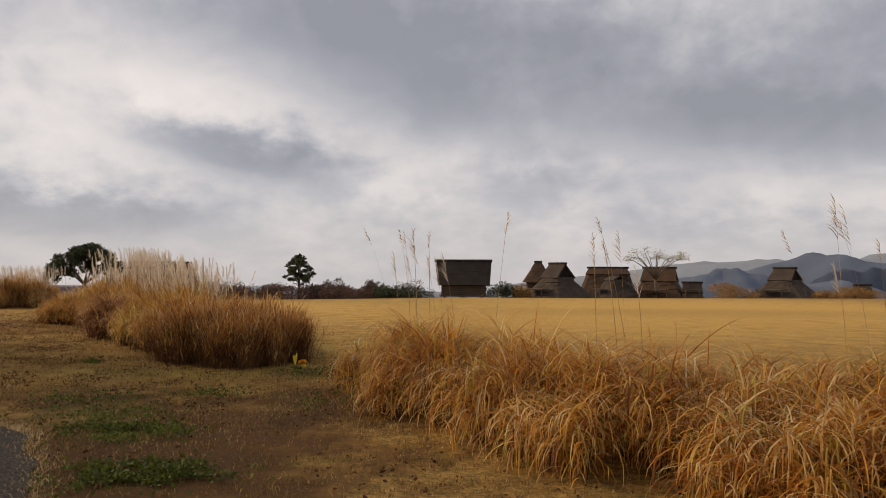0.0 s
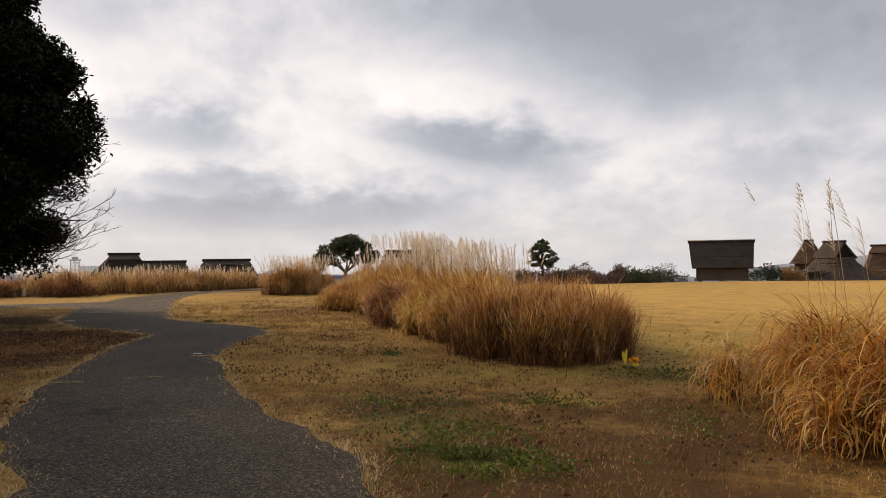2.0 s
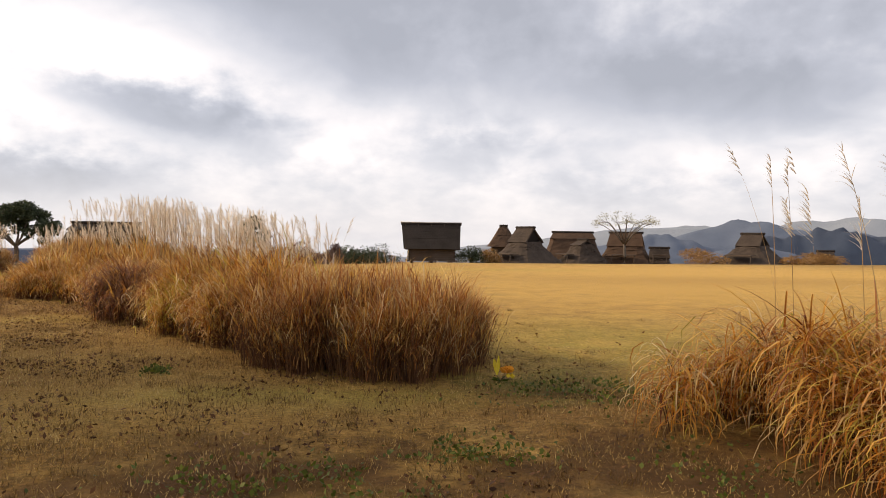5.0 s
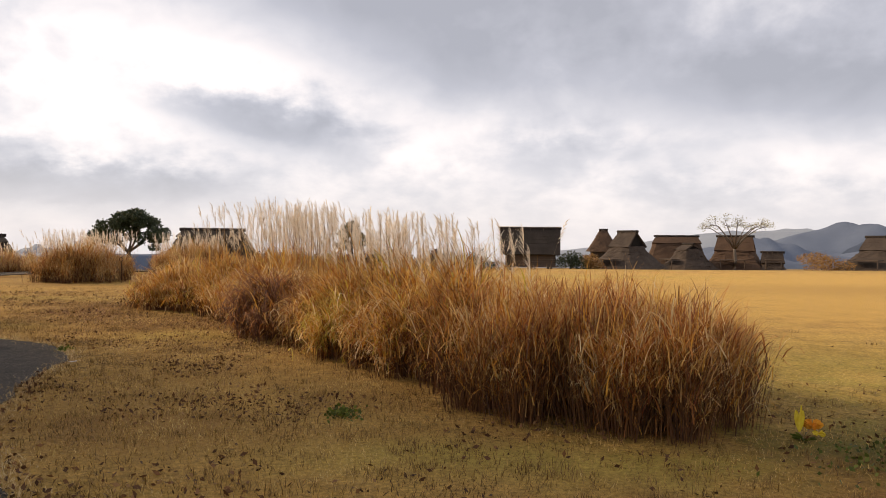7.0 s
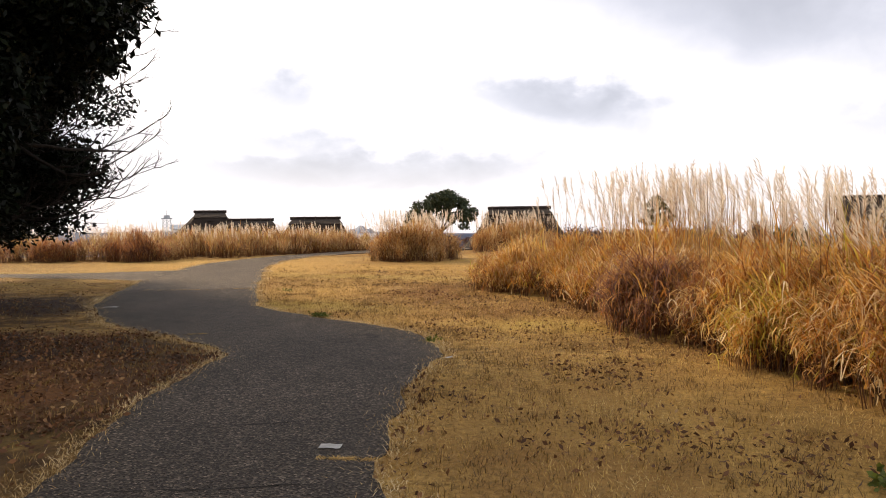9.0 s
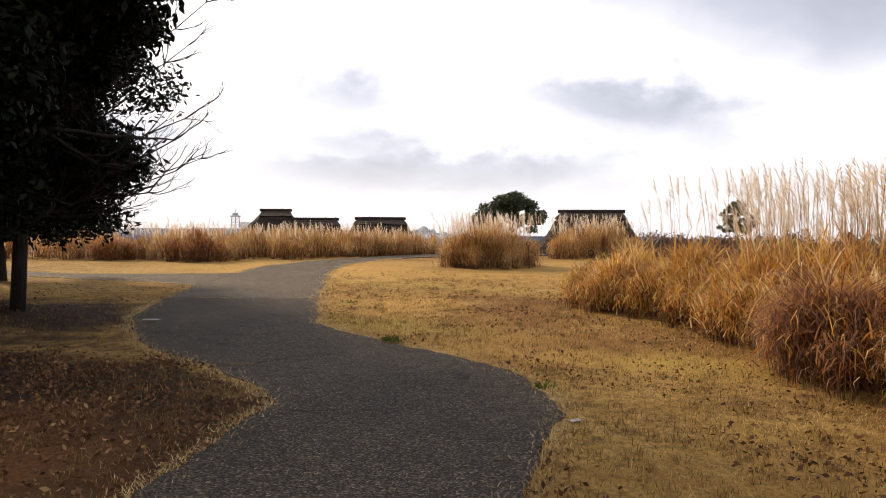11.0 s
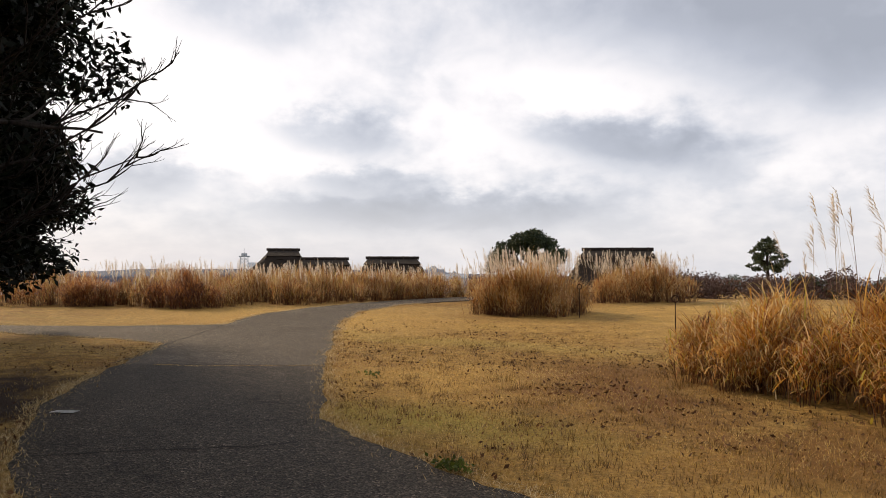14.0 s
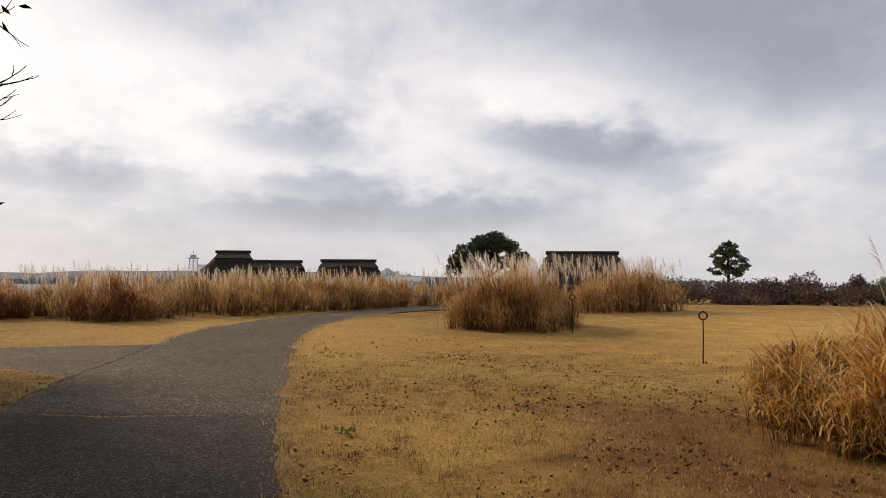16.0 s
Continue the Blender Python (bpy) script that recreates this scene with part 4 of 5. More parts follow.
for a, h, s in [(-2.4, 4.9, 1.0), (-1.6, 5.7, 1.15), (-0.4, 6.5, 1.35), (0.8, 6.6, 1.35), (1.8, 6.0, 1.2), (2.7, 5.0, 0.95), (-2.9, 4.0, 0.7), (3.0, 4.2, 0.6), (0.3, 5.6, 1.1), (-3.3, 3.5, 0.6), (2.6, 3.5, 0.55), (-1.9, 4.1, 0.8), (1.5, 4.4, 0.85), (-2.6, 4.4, 0.8), (2.3, 4.6, 0.8), (0.2, 4.8, 0.75)]:
    for b in (-1.3, 0.2, 1.4):
        clA.append((a * 1.18 + rA.uniform(-0.4, 0.4), b * (0.4 + s * 0.6), h - 1.25 + rA.uniform(-0.2, 0.2) - abs(b) * 0.2 - zA - 2.0 + 0.6, s * 0.62 * rA.uniform(0.75, 1.2), s * 0.66, s * 0.54 * rA.uniform(0.8, 1.25)))
stA = [([(0, 0, 0), (0.1, 0, 1.6), (0, 0, 2.6)], [0.3, 0.24, 0.2])]
for a, b, h in [(-2.6, 0.3, 4.6), (-1.3, -0.6, 5.2), (0.3, 0.4, 5.6), (1.5, -0.5, 5.2), (2.7, 0.4, 4.8), (-1.9, 0.9, 4.2), (2.1, 0.9, 4.2)]:
    stA.append(([(0, 0, 2.2), (a * 0.45, b * 0.5, 3.1), (a * 0.9, b, h - 0.4)], [0.13, 0.10, 0.05]))
far_tree((-40.3, 82.3), zA, clA, stA, "broad dark evergreen with a domed broken crown and bare lower limbs", 15000, 0.24)

LEAF_LIGHT = blade_material("light_evergreen_leaf", [(0.0, (0.03, 0.045, 0.022)), (0.6, (0.08, 0.10, 0.045)), (1.0, (0.16, 0.17, 0.09))], 0.2, 0.6)
# slender tree with layered, gappy foliage
zB = ground_at(-19.3, 98.0)
clB = []
rB = random.Random(9)
for k in range(30):
    f = k / 29
    h = 2.6 + f * 3.3
    w = 2.5 * (1 - f ** 3.2) * (0.45 + 0.55 * math.sin(k * 2.1) ** 2) + 0.15
    a = k * 2.4
    s = rB.uniform(0.32, 0.66) * (1.1 - 0.35 * f)
    clB.append((math.cos(a) * w * 0.75, math.sin(a) * w * 0.75, h, s * 1.0, s * 1.0, s * 0.5))
stB = [([(0, 0, 0), (0.1, 0, 2), (0.0, 0, 4.0), (0.05, 0, 5.7)], [0.22, 0.18, 0.12, 0.04])]
for k in range(9):
    a, h = k * 2.3, 1.9 + k * 0.38
    stB.append(([(0, 0, h), (math.cos(a) * 0.9, math.sin(a) * 0.9, h + 0.4), (math.cos(a) * 1.7 * (1 - k * 0.07), math.sin(a) * 1.7 * (1 - k * 0.07), h + 0.7)], [0.07, 0.05, 0.02]))
far_tree((-19.3, 98.0), zB, clB, stB, "slender evergreen with layered gappy foliage", 5200, 0.24, LEAF_LIGHT)

# flat-topped tree with a thin umbrella crown over the thatched houses
def umbrella_tree(at, tall, wide, label, seed):
    x, y = at
    root = thing("flat_topped_tree", label, "tree", at=(x, y, ground_at(x, y) - 0.05))
    rnd = random.Random(seed)
    bm = bmesh.new()
    tube(bm, [(0, 0, 0), (0.1, 0, tall * 0.2), (-0.05, 0, tall * 0.42)], [0.26, 0.2, 0.17], 8)
    part("trunk", bm, BARK_PALE, root)
    leaves = []
    for k in range(11):
        a = 6.28 * k / 11 + rnd.uniform(-0.2, 0.2)
        r = wide * rnd.uniform(0.55, 1.0)
        top = tall * (0.97 - 0.17 * (r / wide) ** 2)
        pts = [(0, 0, tall * 0.40), (math.cos(a) * r * 0.3, math.sin(a) * r * 0.3, tall * 0.62), (math.cos(a) * r * 0.68, math.sin(a) * r * 0.68, top - 0.35)]
        limbs, tips = [(pts, [0.11, 0.07, 0.045], 2)], []
        for _ in range(3):
            grow(pts[-1], (math.cos(a) + rnd.uniform(-0.7, 0.7), math.sin(a) + rnd.uniform(-0.7, 0.7), 0.25), wide * 0.17, 0.03, 2, limbs, tips, rnd, 0.2, (2, 3), 0.75, 0.0, 0.6)
        part("limb", wood_mesh(limbs), BARK_PALE, root)
        leaves += [np.array(p) + rng.normal(0, 1, 3) * (0.32, 0.32, 0.10) for p, d in tips for _ in range(6)]
    part("crown", leaf_mesh("crown", np.array(leaves), 0.17, narrow=0.5), LEAF_YELLOW, root, "sparse pale yellowing leaves")


umbrella_tree((29.1, 100.2), 7.0, 4.3, "pale flat-topped tree with a thin yellowing crown", 33)


def shrub(at, wide, high, mat, label, n=2600, size=0.20, name="shrub", seed=1, twigs=True):
    x, y = at
    z = ground_at(x, y)
    root = thing(name, label, "shrub", "shrubs behind the brow", at=(x, y, z - 0.1))
    rnd = random.Random(seed)
    cl = []
    for k in range(16):
        a, r = rnd.uniform(0, 6.28), math.sqrt(rnd.random()) * wide * 0.42
        hh = high * rnd.uniform(0.12, 0.74) * (1.05 - 0.35 * r / wide)
        s = rnd.uniform(0.16, 0.30)
        cl.append((math.cos(a) * r, math.sin(a) * r, hh, wide * s, wide * s, high * rnd.uniform(0.18, 0.3)))
    bm = bmesh.new()
    for k in range(6):
        c = cl[k]
        tube(bm, [(0, 0, 0), (c[0] * 0.4, c[1] * 0.4, c[2] * 0.5), (c[0], c[1], c[2])], [0.05, 0.04, 0.015], 4)
    part("stems", bm, BARK, root)
    pts = in_clumps(cl, n, 0.5)
    pts[:, 2] = np.abs(pts[:, 2])
    part("foliage", leaf_mesh("foliage", pts, size, narrow=0.55), mat, root)
    return root


for x, y, w, h, m, lab in [
    (-21.7, 74.0, 4.0, 3.2, LEAF_RED, "reddish-brown leafless thicket behind the brow"), (-17.6, 76.0, 3.6, 2.9, LEAF_RED, "reddish-brown leafless thicket behind the brow"),
    (-14.4, 77.0, 3.4, 3.0, LEAF_RED, "reddish-brown leafless thicket behind the brow"), (-23.0, 95.0, 4.0, 3.6, LEAF_FAR, "rounded dark green bush behind the brow"),
    (-13.2, 79.5, 3.0, 2.9, LEAF_FAR, "rounded dark green bush behind the brow"), (-11.9, 80.5, 2.4, 3.8, LEAF_RED, "russet autumn shrub behind the brow"),
    (-8.6, 84.5, 3.8, 2.7, LEAF_FAR, "clipped dark green bush behind the lawn"), (-5.4, 86.0, 3.6, 2.6, LEAF_FAR, "clipped dark green bush behind the lawn"),
    (-3.8, 93.0, 4.2, 3.6, LEAF_FAR, "dark green bush beside the storehouse"), (7.6, 95.0, 3.2, 3.4, LEAF_FAR, "dark green bush beside the storehouse"),
    (-8.0, 83.0, 2.2, 3.6, LEAF_RED, "russet autumn shrub behind the brow"), (-11.5, 90.0, 2.6, 3.2, LEAF_RED, "russet autumn shrub behind the brow"), (-15.5, 93.0, 3.0, 3.2, LEAF_FAR, "rounded dark green bush behind the brow"),
    (36.4, 91.8, 4.6, 2.6, LEAF_OCHRE, "ochre heap of dry brush"), (55.0, 97.0, 5.5, 2.2, LEAF_OCHRE, "low ochre dry brush near the hamlet"), (49.5, 93.0, 3.5, 1.7, LEAF_OCHRE, "low ochre dry brush near the hamlet"),
    (-23.8, 70.0, 3.4, 2.3, LEAF_RED, "reddish-brown leafless thicket behind the brow"), (-20.0, 71.5, 4.2, 2.4, LEAF_RED, "reddish-brown leafless thicket behind the brow"), (-16.0, 72.5, 4.4, 2.5, LEAF_RED, "reddish-brown leafless thicket behind the brow"),
    (-9.8, 74.5, 4.6, 2.4, LEAF_RED, "reddish-brown leafless thicket behind the brow"), (-6.2, 76.0, 3.0, 2.9, LEAF_FAR, "rounded dark green bush behind the brow"),
    (-26.5, 84.0, 3.0, 2.6, LEAF_RED, "reddish-brown leafless thicket behind the brow"), (-34.5, 78.0, 3.0, 2.3, LEAF_RED, "reddish-brown leafless thicket behind the brow"), (10.3, 96.0, 2.4, 2.4, LEAF_OCHRE, "low ochre dry brush near the hamlet"),
]:
    shrub((x, y), w * 1.1, h * (0.76 if m != LEAF_OCHRE else 1.0), m, lab, seed=int(abs(x) * 10 + y))
bare_tree((-23.2, 71.5), 4.2, "low bare grey bush with fine spreading twigs", 41, (0, 0, 0.5), 4, 0.07, "bare_bush", BARK_PALE, 0.9, 0.15, 0.03)


# ---- thatched houses ----
def thatch_shell(bm, rings, jitter=0.035, seed=0):
    """Courses of thatch: closed outlines from the eaves upward, each lapping over the one below."""
    rnd = random.Random(seed)
    rows = []
    for pts in rings:
        rows.append([bm.verts.new((x + rnd.uniform(-jitter, jitter), y + rnd.uniform(-jitter, jitter), z + rnd.uniform(-jitter, jitter))) for x, y, z in pts])
    for a, b in zip(rows, rows[1:]):
        n = len(a)
        for k in range(n):
            bm.faces.new((a[k], a[(k + 1) % n], b[(k + 1) % n], b[k]))
    return rows


def rect_ring(hx, hy, z, per=7):
    pts = []
    for (x0, y0), (x1, y1) in zip([(-hx, -hy), (hx, -hy), (hx, hy), (-hx, hy)], [(hx, -hy), (hx, hy), (-hx, hy), (-hx, -hy)]):
        pts += [(x0 + (x1 - x0) * k / per, y0 + (y1 - y0) * k / per, z) for k in range(per)]
    # corners are rounded off
    return [(x * (1 - 0.13 * (y / hy) ** 4), y * (1 - 0.13 * (x / hx) ** 4), z) for x, y, z in pts]


def stepped(hx0, hy0, z0, hx1, hy1, z1, courses, lap=0.05, sag=0.0):
    rings = []
    for k in range(courses):
        f0, f1 = k / courses, (k + 1) / courses
        for f, grow_by in ((f0, lap), (f1, 0.0)):
            s = sag * math.sin(f * math.pi)
            rings.append(rect_ring(hx0 + (hx1 - hx0) * f + grow_by - s, hy0 + (hy1 - hy0) * f + grow_by - s, z0 + (z1 - z0) * f - (0.03 if grow_by else 0)))
    return rings


def roof_slopes(root, mat, ridge, eave, half_w, z0, z1, thick=0.22, seed=0, courses=5):
    """Upper roof: two thick thatched slopes, each laid in lapping courses."""
    for side in (-1, 1):
        rnd = random.Random(seed * 7 + side)
        bm = bmesh.new()
        n, rows = 8, []
        prof = [(0.0, -thick * 0.4, -0.12)]
        for k in range(courses):
            prof += [(k / courses, thick * 0.3 + 0.02, -0.015), ((k + 0.96) / courses, thick * 0.3, 0.0)]
        prof += [(1.0, -thick * 0.2, -0.12)]
        for f, off, dz in prof:
            a = eave + (ridge - eave) * f
            rows.append([bm.verts.new(((i / n * 2 - 1) * a, side * (half_w * (1 - f) + off), z0 + (z1 - z0) * f + dz + rnd.uniform(-0.02, 0.02))) for i in range(n + 1)])
        rows.append(rows[0])
        for a, b in zip(rows, rows[1:]):
            for i in range(n):
                bm.faces.new((a[i], a[i + 1], b[i + 1], b[i]))
        for i in (0, n):
            bm.faces.new([r[i] for r in rows[:-1]])
        bmesh.ops.recalc_face_normals(bm, faces=bm.faces)
        part("roof_slope", bm, mat, root)


def gable_end(root, mat, xx, sx, half, z0, z1, label=""):
    bm = bmesh.new()
    v = [bm.verts.new(p) for p in ((xx, -half, z0), (xx, half, z0), (xx, 0, z1), (xx - sx * 0.1, -half, z0), (xx - sx * 0.1, half, z0), (xx - sx * 0.1, 0, z1))]
    for f in ((0, 1, 2), (3, 5, 4), (0, 3, 4, 1), (1, 4, 5, 2), (2, 5, 3, 0)):
        bm.faces.new([v[i] for i in f])
    part("gable", bm, mat, root, label)


def ridge_cap(root, half, z, r, label):
    """Bundle along the ridge, held down by crossing poles."""
    bm = bmesh.new()
    tube(bm, [(-half, 0, z), (-half * 0.5, 0, z + 0.02), (half * 0.5, 0, z + 0.02), (half, 0, z)], [r, r * 0.9, r * 0.9, r], 8)
    ridge = part("ridge", bm, THATCH_DARK, root, label)
    for k in range(5):
        x = -half * 0.85 + half * 1.7 * k / 4
        bm = bmesh.new()
        tube(bm, [(x, -0.32, z - 0.25), (x, 0, z + r + 0.03), (x, 0.32, z - 0.25)], [0.035, 0.035, 0.035], 4)
        part("pole", bm, TIMBER, ridge)


def pit_house(at, turn, ridge, high, foot, label, thatch, base=None, gable=0.17, cap=True, door=True, seed=0, sag=0.28):
    """Pit dwelling: thatched skirt down to the ground, gabled top, ridge bundle."""
    x, y = at
    z = ground_at(x, y) if base is None else base
    root = thing("thatched_house", label, "house", "thatched houses", at=(x, y, z), turn=turn)
    hx, hy = foot
    zm = high * (1 - gable)
    r2 = ridge * 0.5
    bm = bmesh.new()
    rows = thatch_shell(bm, stepped(hx, hy, 0.0, r2 * 1.08, hy * 0.36, zm, 9, 0.014, sag), 0.07, seed)
    bm.faces.new(rows[-1])
    part("skirt_roof", bm, thatch, root)
    roof_slopes(root, thatch, r2 * 0.97, r2 * 1.12, hy * 0.38, zm - 0.08, high, 0.26, seed)
    for sx in (-1, 1):
        gable_end(root, OPENING_SHADE, sx * r2 * 0.90, sx, hy * 0.33, zm - 0.08, high - 0.15, "dark panel painted as the shaded smoke opening in the gable")
    if cap:
        ridge_cap(root, r2 + 0.16, high + 0.08, 0.16, "dark bundled ridge with crossing poles")
    if door:
        bm = bmesh.new()
        box(bm, -hx * 0.25 - 0.5, hx * 0.25 + 0.5, -hy - 0.3, -hy * 0.7, 1.45, 1.58, 0.02)
        lintel = part("doorway", bm, TIMBER, root, "low timber doorway")
        for s in (-1, 1):
            bm = bmesh.new()
            tube(bm, [(hx * 0.25 * s + 0.4 * s, -hy - 0.25, 0), (hx * 0.25 * s + 0.4 * s, -hy - 0.1, 1.5)], [0.07, 0.06], 5)
            part("door_post", bm, TIMBER, lintel)
    return root


def store_house(at, turn, ridge, high, body, floor, label, thatch, seed=0, base=None, hip=False):
    """Storehouse on posts with a roof that flares out towards the ridge."""
    x, y = at
    z = ground_at(x, y) if base is None else base
    root = thing("raised_storehouse", label, "house", "thatched houses", at=(x, y, z), turn=turn)
    bx, by = body
    eave = floor + (high - floor) * 0.42
    for px in (-0.85, 0, 0.85):
        for py in (-0.85, 0.85):
            bm = bmesh.new()
            tube(bm, [(px * bx, py * by, -0.4), (px * bx, py * by, floor * 0.6), (px * bx, py * by, floor)], [0.16, 0.15, 0.14], 8)
            part("post", bm, TIMBER, root)
    bm = bmesh.new()
    box(bm, -bx - 0.25, bx + 0.25, -by - 0.25, by + 0.25, floor, floor + 0.14, 0.02)
    part("floor", bm, TIMBER, root)
    for side, (x0, x1, y0, y1) in enumerate(((-bx, bx, -by, -by + 0.12), (-bx, bx, by - 0.12, by), (-bx, -bx + 0.12, -by, by), (bx - 0.12, bx, -by, by))):
        bm = bmesh.new()
        n = 7
        for k in range(n):
            z0 = floor + 0.14 + (eave - floor) * k / n
            z1 = floor + 0.14 + (eave - floor) * (k + 0.93) / n
            box(bm, x0 - 0.015 * (k % 2), x1 + 0.015 * (k % 2), y0 - 0.015 * (k % 2), y1 + 0.015 * (k % 2), z0, z1, 0.02)
        part("plank_wall", bm, TIMBER, root)
    if hip:
        bm = bmesh.new()
        rows = thatch_shell(bm, stepped(bx + 0.6, by + 0.6, eave - 0.25, ridge / 2, 0.12, high, 7, 0.06, 0.05), 0.04, seed)
        bm.faces.new(rows[-1])
        bm.faces.new(rows[0][::-1])
        part("roof", bm, thatch, root)
    else:
        roof_slopes(root, thatch, ridge / 2, ridge / 2 * 0.90, by + 0.75, eave - 0.35, high, 0.30, seed, 7)
        for sx in (-1, 1):
            gable_end(root, TIMBER, sx * bx, sx, by, eave, high - 0.2)
    ridge_cap(root, ridge / 2 + 0.1, high + 0.08, 0.17, "dark ridge bundle with crossing poles")
    if not hip:
        # added pole, coloured pale to give the ridge its sun glint
        bm = bmesh.new()
        tube(bm, [(-ridge / 2 - 0.12, 0, high + 0.25), (0, 0, high + 0.22), (ridge / 2 + 0.12, 0, high + 0.25)], [0.07, 0.075, 0.07], 7)
        part("glint_pole", bm, RIDGE_GLINT, root, "added pale pole painted as the sunlit line of the ridge")
    bm = bmesh.new()
    for s in (-1, 1):
        box(bm, 0.35 * s - 0.05, 0.35 * s + 0.05, -by - 0.9, -by - 0.8, -0.1, floor + 0.2)
    ladder = part("ladder", bm, TIMBER, root)
    for k in range(3):
        bm = bmesh.new()
        box(bm, -0.35, 0.35, -by - 0.89, -by - 0.81, 0.1 + k * floor / 3, 0.15 + k * floor / 3, 0.008)
        part("rung", bm, TIMBER, ladder)
    return root


def roof_at(x, y, top):
    return top - ground_at(x, y)


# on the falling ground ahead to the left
# the shade on these backlit roofs is in their darker thatch colour
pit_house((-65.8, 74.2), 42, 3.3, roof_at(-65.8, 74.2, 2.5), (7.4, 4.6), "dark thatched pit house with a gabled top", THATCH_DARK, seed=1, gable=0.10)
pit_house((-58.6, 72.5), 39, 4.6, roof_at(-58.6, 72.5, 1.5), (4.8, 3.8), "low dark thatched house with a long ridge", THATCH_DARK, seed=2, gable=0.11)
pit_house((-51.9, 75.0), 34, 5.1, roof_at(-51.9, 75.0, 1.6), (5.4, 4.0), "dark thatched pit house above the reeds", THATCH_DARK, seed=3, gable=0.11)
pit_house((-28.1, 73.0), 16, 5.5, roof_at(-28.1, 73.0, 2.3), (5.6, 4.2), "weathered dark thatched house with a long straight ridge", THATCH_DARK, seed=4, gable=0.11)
# the hamlet on the far side of the field
store_house((2.6, 92.7), 0, 7.1, roof_at(2.6, 92.7, 3.1), (2.75, 2.0), 0.5, "raised storehouse on posts with a flaring thatched roof", THATCH_DARK, 5)
store_house((14.2, 109.0), -8, 1.0, roof_at(14.2, 109.0, 3.3), (1.7, 1.7), 0.9, "small raised hut with a steep tan hipped roof", THATCH_TAN, 6, hip=True)
pit_house((15.9, 101.5), -52, 3.0, roof_at(15.9, 101.5, 3.0), (4.6, 4.6), "grey-brown thatched pit house with an open gable", THATCH, seed=7, gable=0.36)
pit_house((25.6, 113.6), -12, 6.0, roof_at(26.0, 113.6, 2.6), (5.2, 3.8), "thatched house with a long tan ridge", THATCH_TAN, seed=8)
pit_house((25.2, 106.5), -70, 2.2, roof_at(25.2, 106.5, 1.5), (3.6, 3.4), "low grey-brown thatched pit house", THATCH, seed=9)
pit_house((31.9, 107.8), -24, 4.6, roof_at(31.9, 107.8, 2.6), (4.4, 3.8), "tan thatched house with a pointed gable behind a tree", THATCH_TAN, seed=10, gable=0.38)
pit_house((35.6, 104.5), -18, 2.6, roof_at(35.2, 104.5, 0.5), (2.0, 1.8), "low grey thatched lean-to", THATCH, seed=11, gable=0.5)
pit_house((45.8, 98.0), -50, 2.9, roof_at(45.8, 98.0, 2.6), (5.0, 4.4), "brown thatched house at the edge of the hamlet", THATCH, seed=12, gable=0.34)
pit_house((57.0, 99.5), -30, 2.0, roof_at(57.0, 99.5, 0.4), (1.8, 1.6), "low thatched hut behind dry brush", THATCH, seed=13)

# ---- stakes with ring tops on the lawn ----
def ring_stake(at, tall):
    x, y = at
    root = thing("ring_stake", "thin rusty iron stake with a ring top", "stake", "ring stakes", at=(x, y, ground_at(x, y)))
    bm = bmesh.new()
    tube(bm, [(0, 0, -0.1), (0.004, 0, tall * 0.5), (0, 0, tall - 0.12)], [0.011, 0.011, 0.010], 8)
    part("rod", bm, IRON, root)
    bm = bmesh.new()
    c, n, m = tall - 0.062, 24, 8
    rows = [[bm.verts.new(((0.062 + 0.012 * math.cos(b)) * math.cos(a), 0.012 * math.sin(b), c + (0.062 + 0.012 * math.cos(b)) * math.sin(a))) for b in (6.2832 * j / m for j in range(m))] for a in (6.2832 * i / n for i in range(n))]
    for i in range(n):
        for j in range(m):
            bm.faces.new((rows[i][j], rows[(i + 1) % n][j], rows[(i + 1) % n][(j + 1) % m], rows[i][(j + 1) % m])).smooth = True
    part("ring", bm, IRON, root)
    return root


ring_stake((-13.4, 27.1), 0.80)
ring_stake((-16.62, 30.95), 0.85)


# ---- distance: hills, plain, tower, sheds ----
def hill(name, label, at, wide, deep, high, mat, seed, base=-45, turn=0):
    n, m = 70, 14
    verts = []
    for j in range(m):
        for i in range(n):
            u, v = i / (n - 1) * 2 - 1, j / (m - 1) * 2 - 1
            prof = max(0.0, 1 - abs(u) ** 1.7) * max(0.0, 1 - v * v)
            w = 0.62 + 0.5 * noise.noise((u * 2.2 + seed, v * 1.1, seed)) + 0.22 * noise.noise((u * 7 + seed, v * 3, 1.0)) + 0.05 * noise.noise((u * 30, v * 9, seed))
            foot = i in (0, n - 1) or j in (0, m - 1)
            verts.append((u * wide, v * deep, -260 if foot else base + (high - base) * prof * w * 1.2))
    i, j = np.meshgrid(np.arange(n - 1), np.arange(m - 1))
    a = (j * n + i).ravel()
    ob = part(name, arrays_mesh(name, verts, np.stack([a, a + 1, a + n + 1, a + n], 1), smooth=True), mat)
    ob.matrix_basis = pose(at[0], at[1], 0, 0, 0, turn)
    return tagged(ob, label, "hill", kind="structure")


# the ranges take their haze from the tinted hill colours
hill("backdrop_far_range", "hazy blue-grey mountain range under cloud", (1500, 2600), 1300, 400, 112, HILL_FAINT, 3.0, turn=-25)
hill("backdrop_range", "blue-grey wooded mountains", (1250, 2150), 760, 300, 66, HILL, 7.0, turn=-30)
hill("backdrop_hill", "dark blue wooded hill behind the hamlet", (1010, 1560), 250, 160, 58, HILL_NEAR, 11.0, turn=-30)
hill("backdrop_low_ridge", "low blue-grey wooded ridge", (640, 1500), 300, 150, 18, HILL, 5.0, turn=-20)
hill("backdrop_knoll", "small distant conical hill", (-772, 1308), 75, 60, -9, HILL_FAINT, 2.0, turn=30)
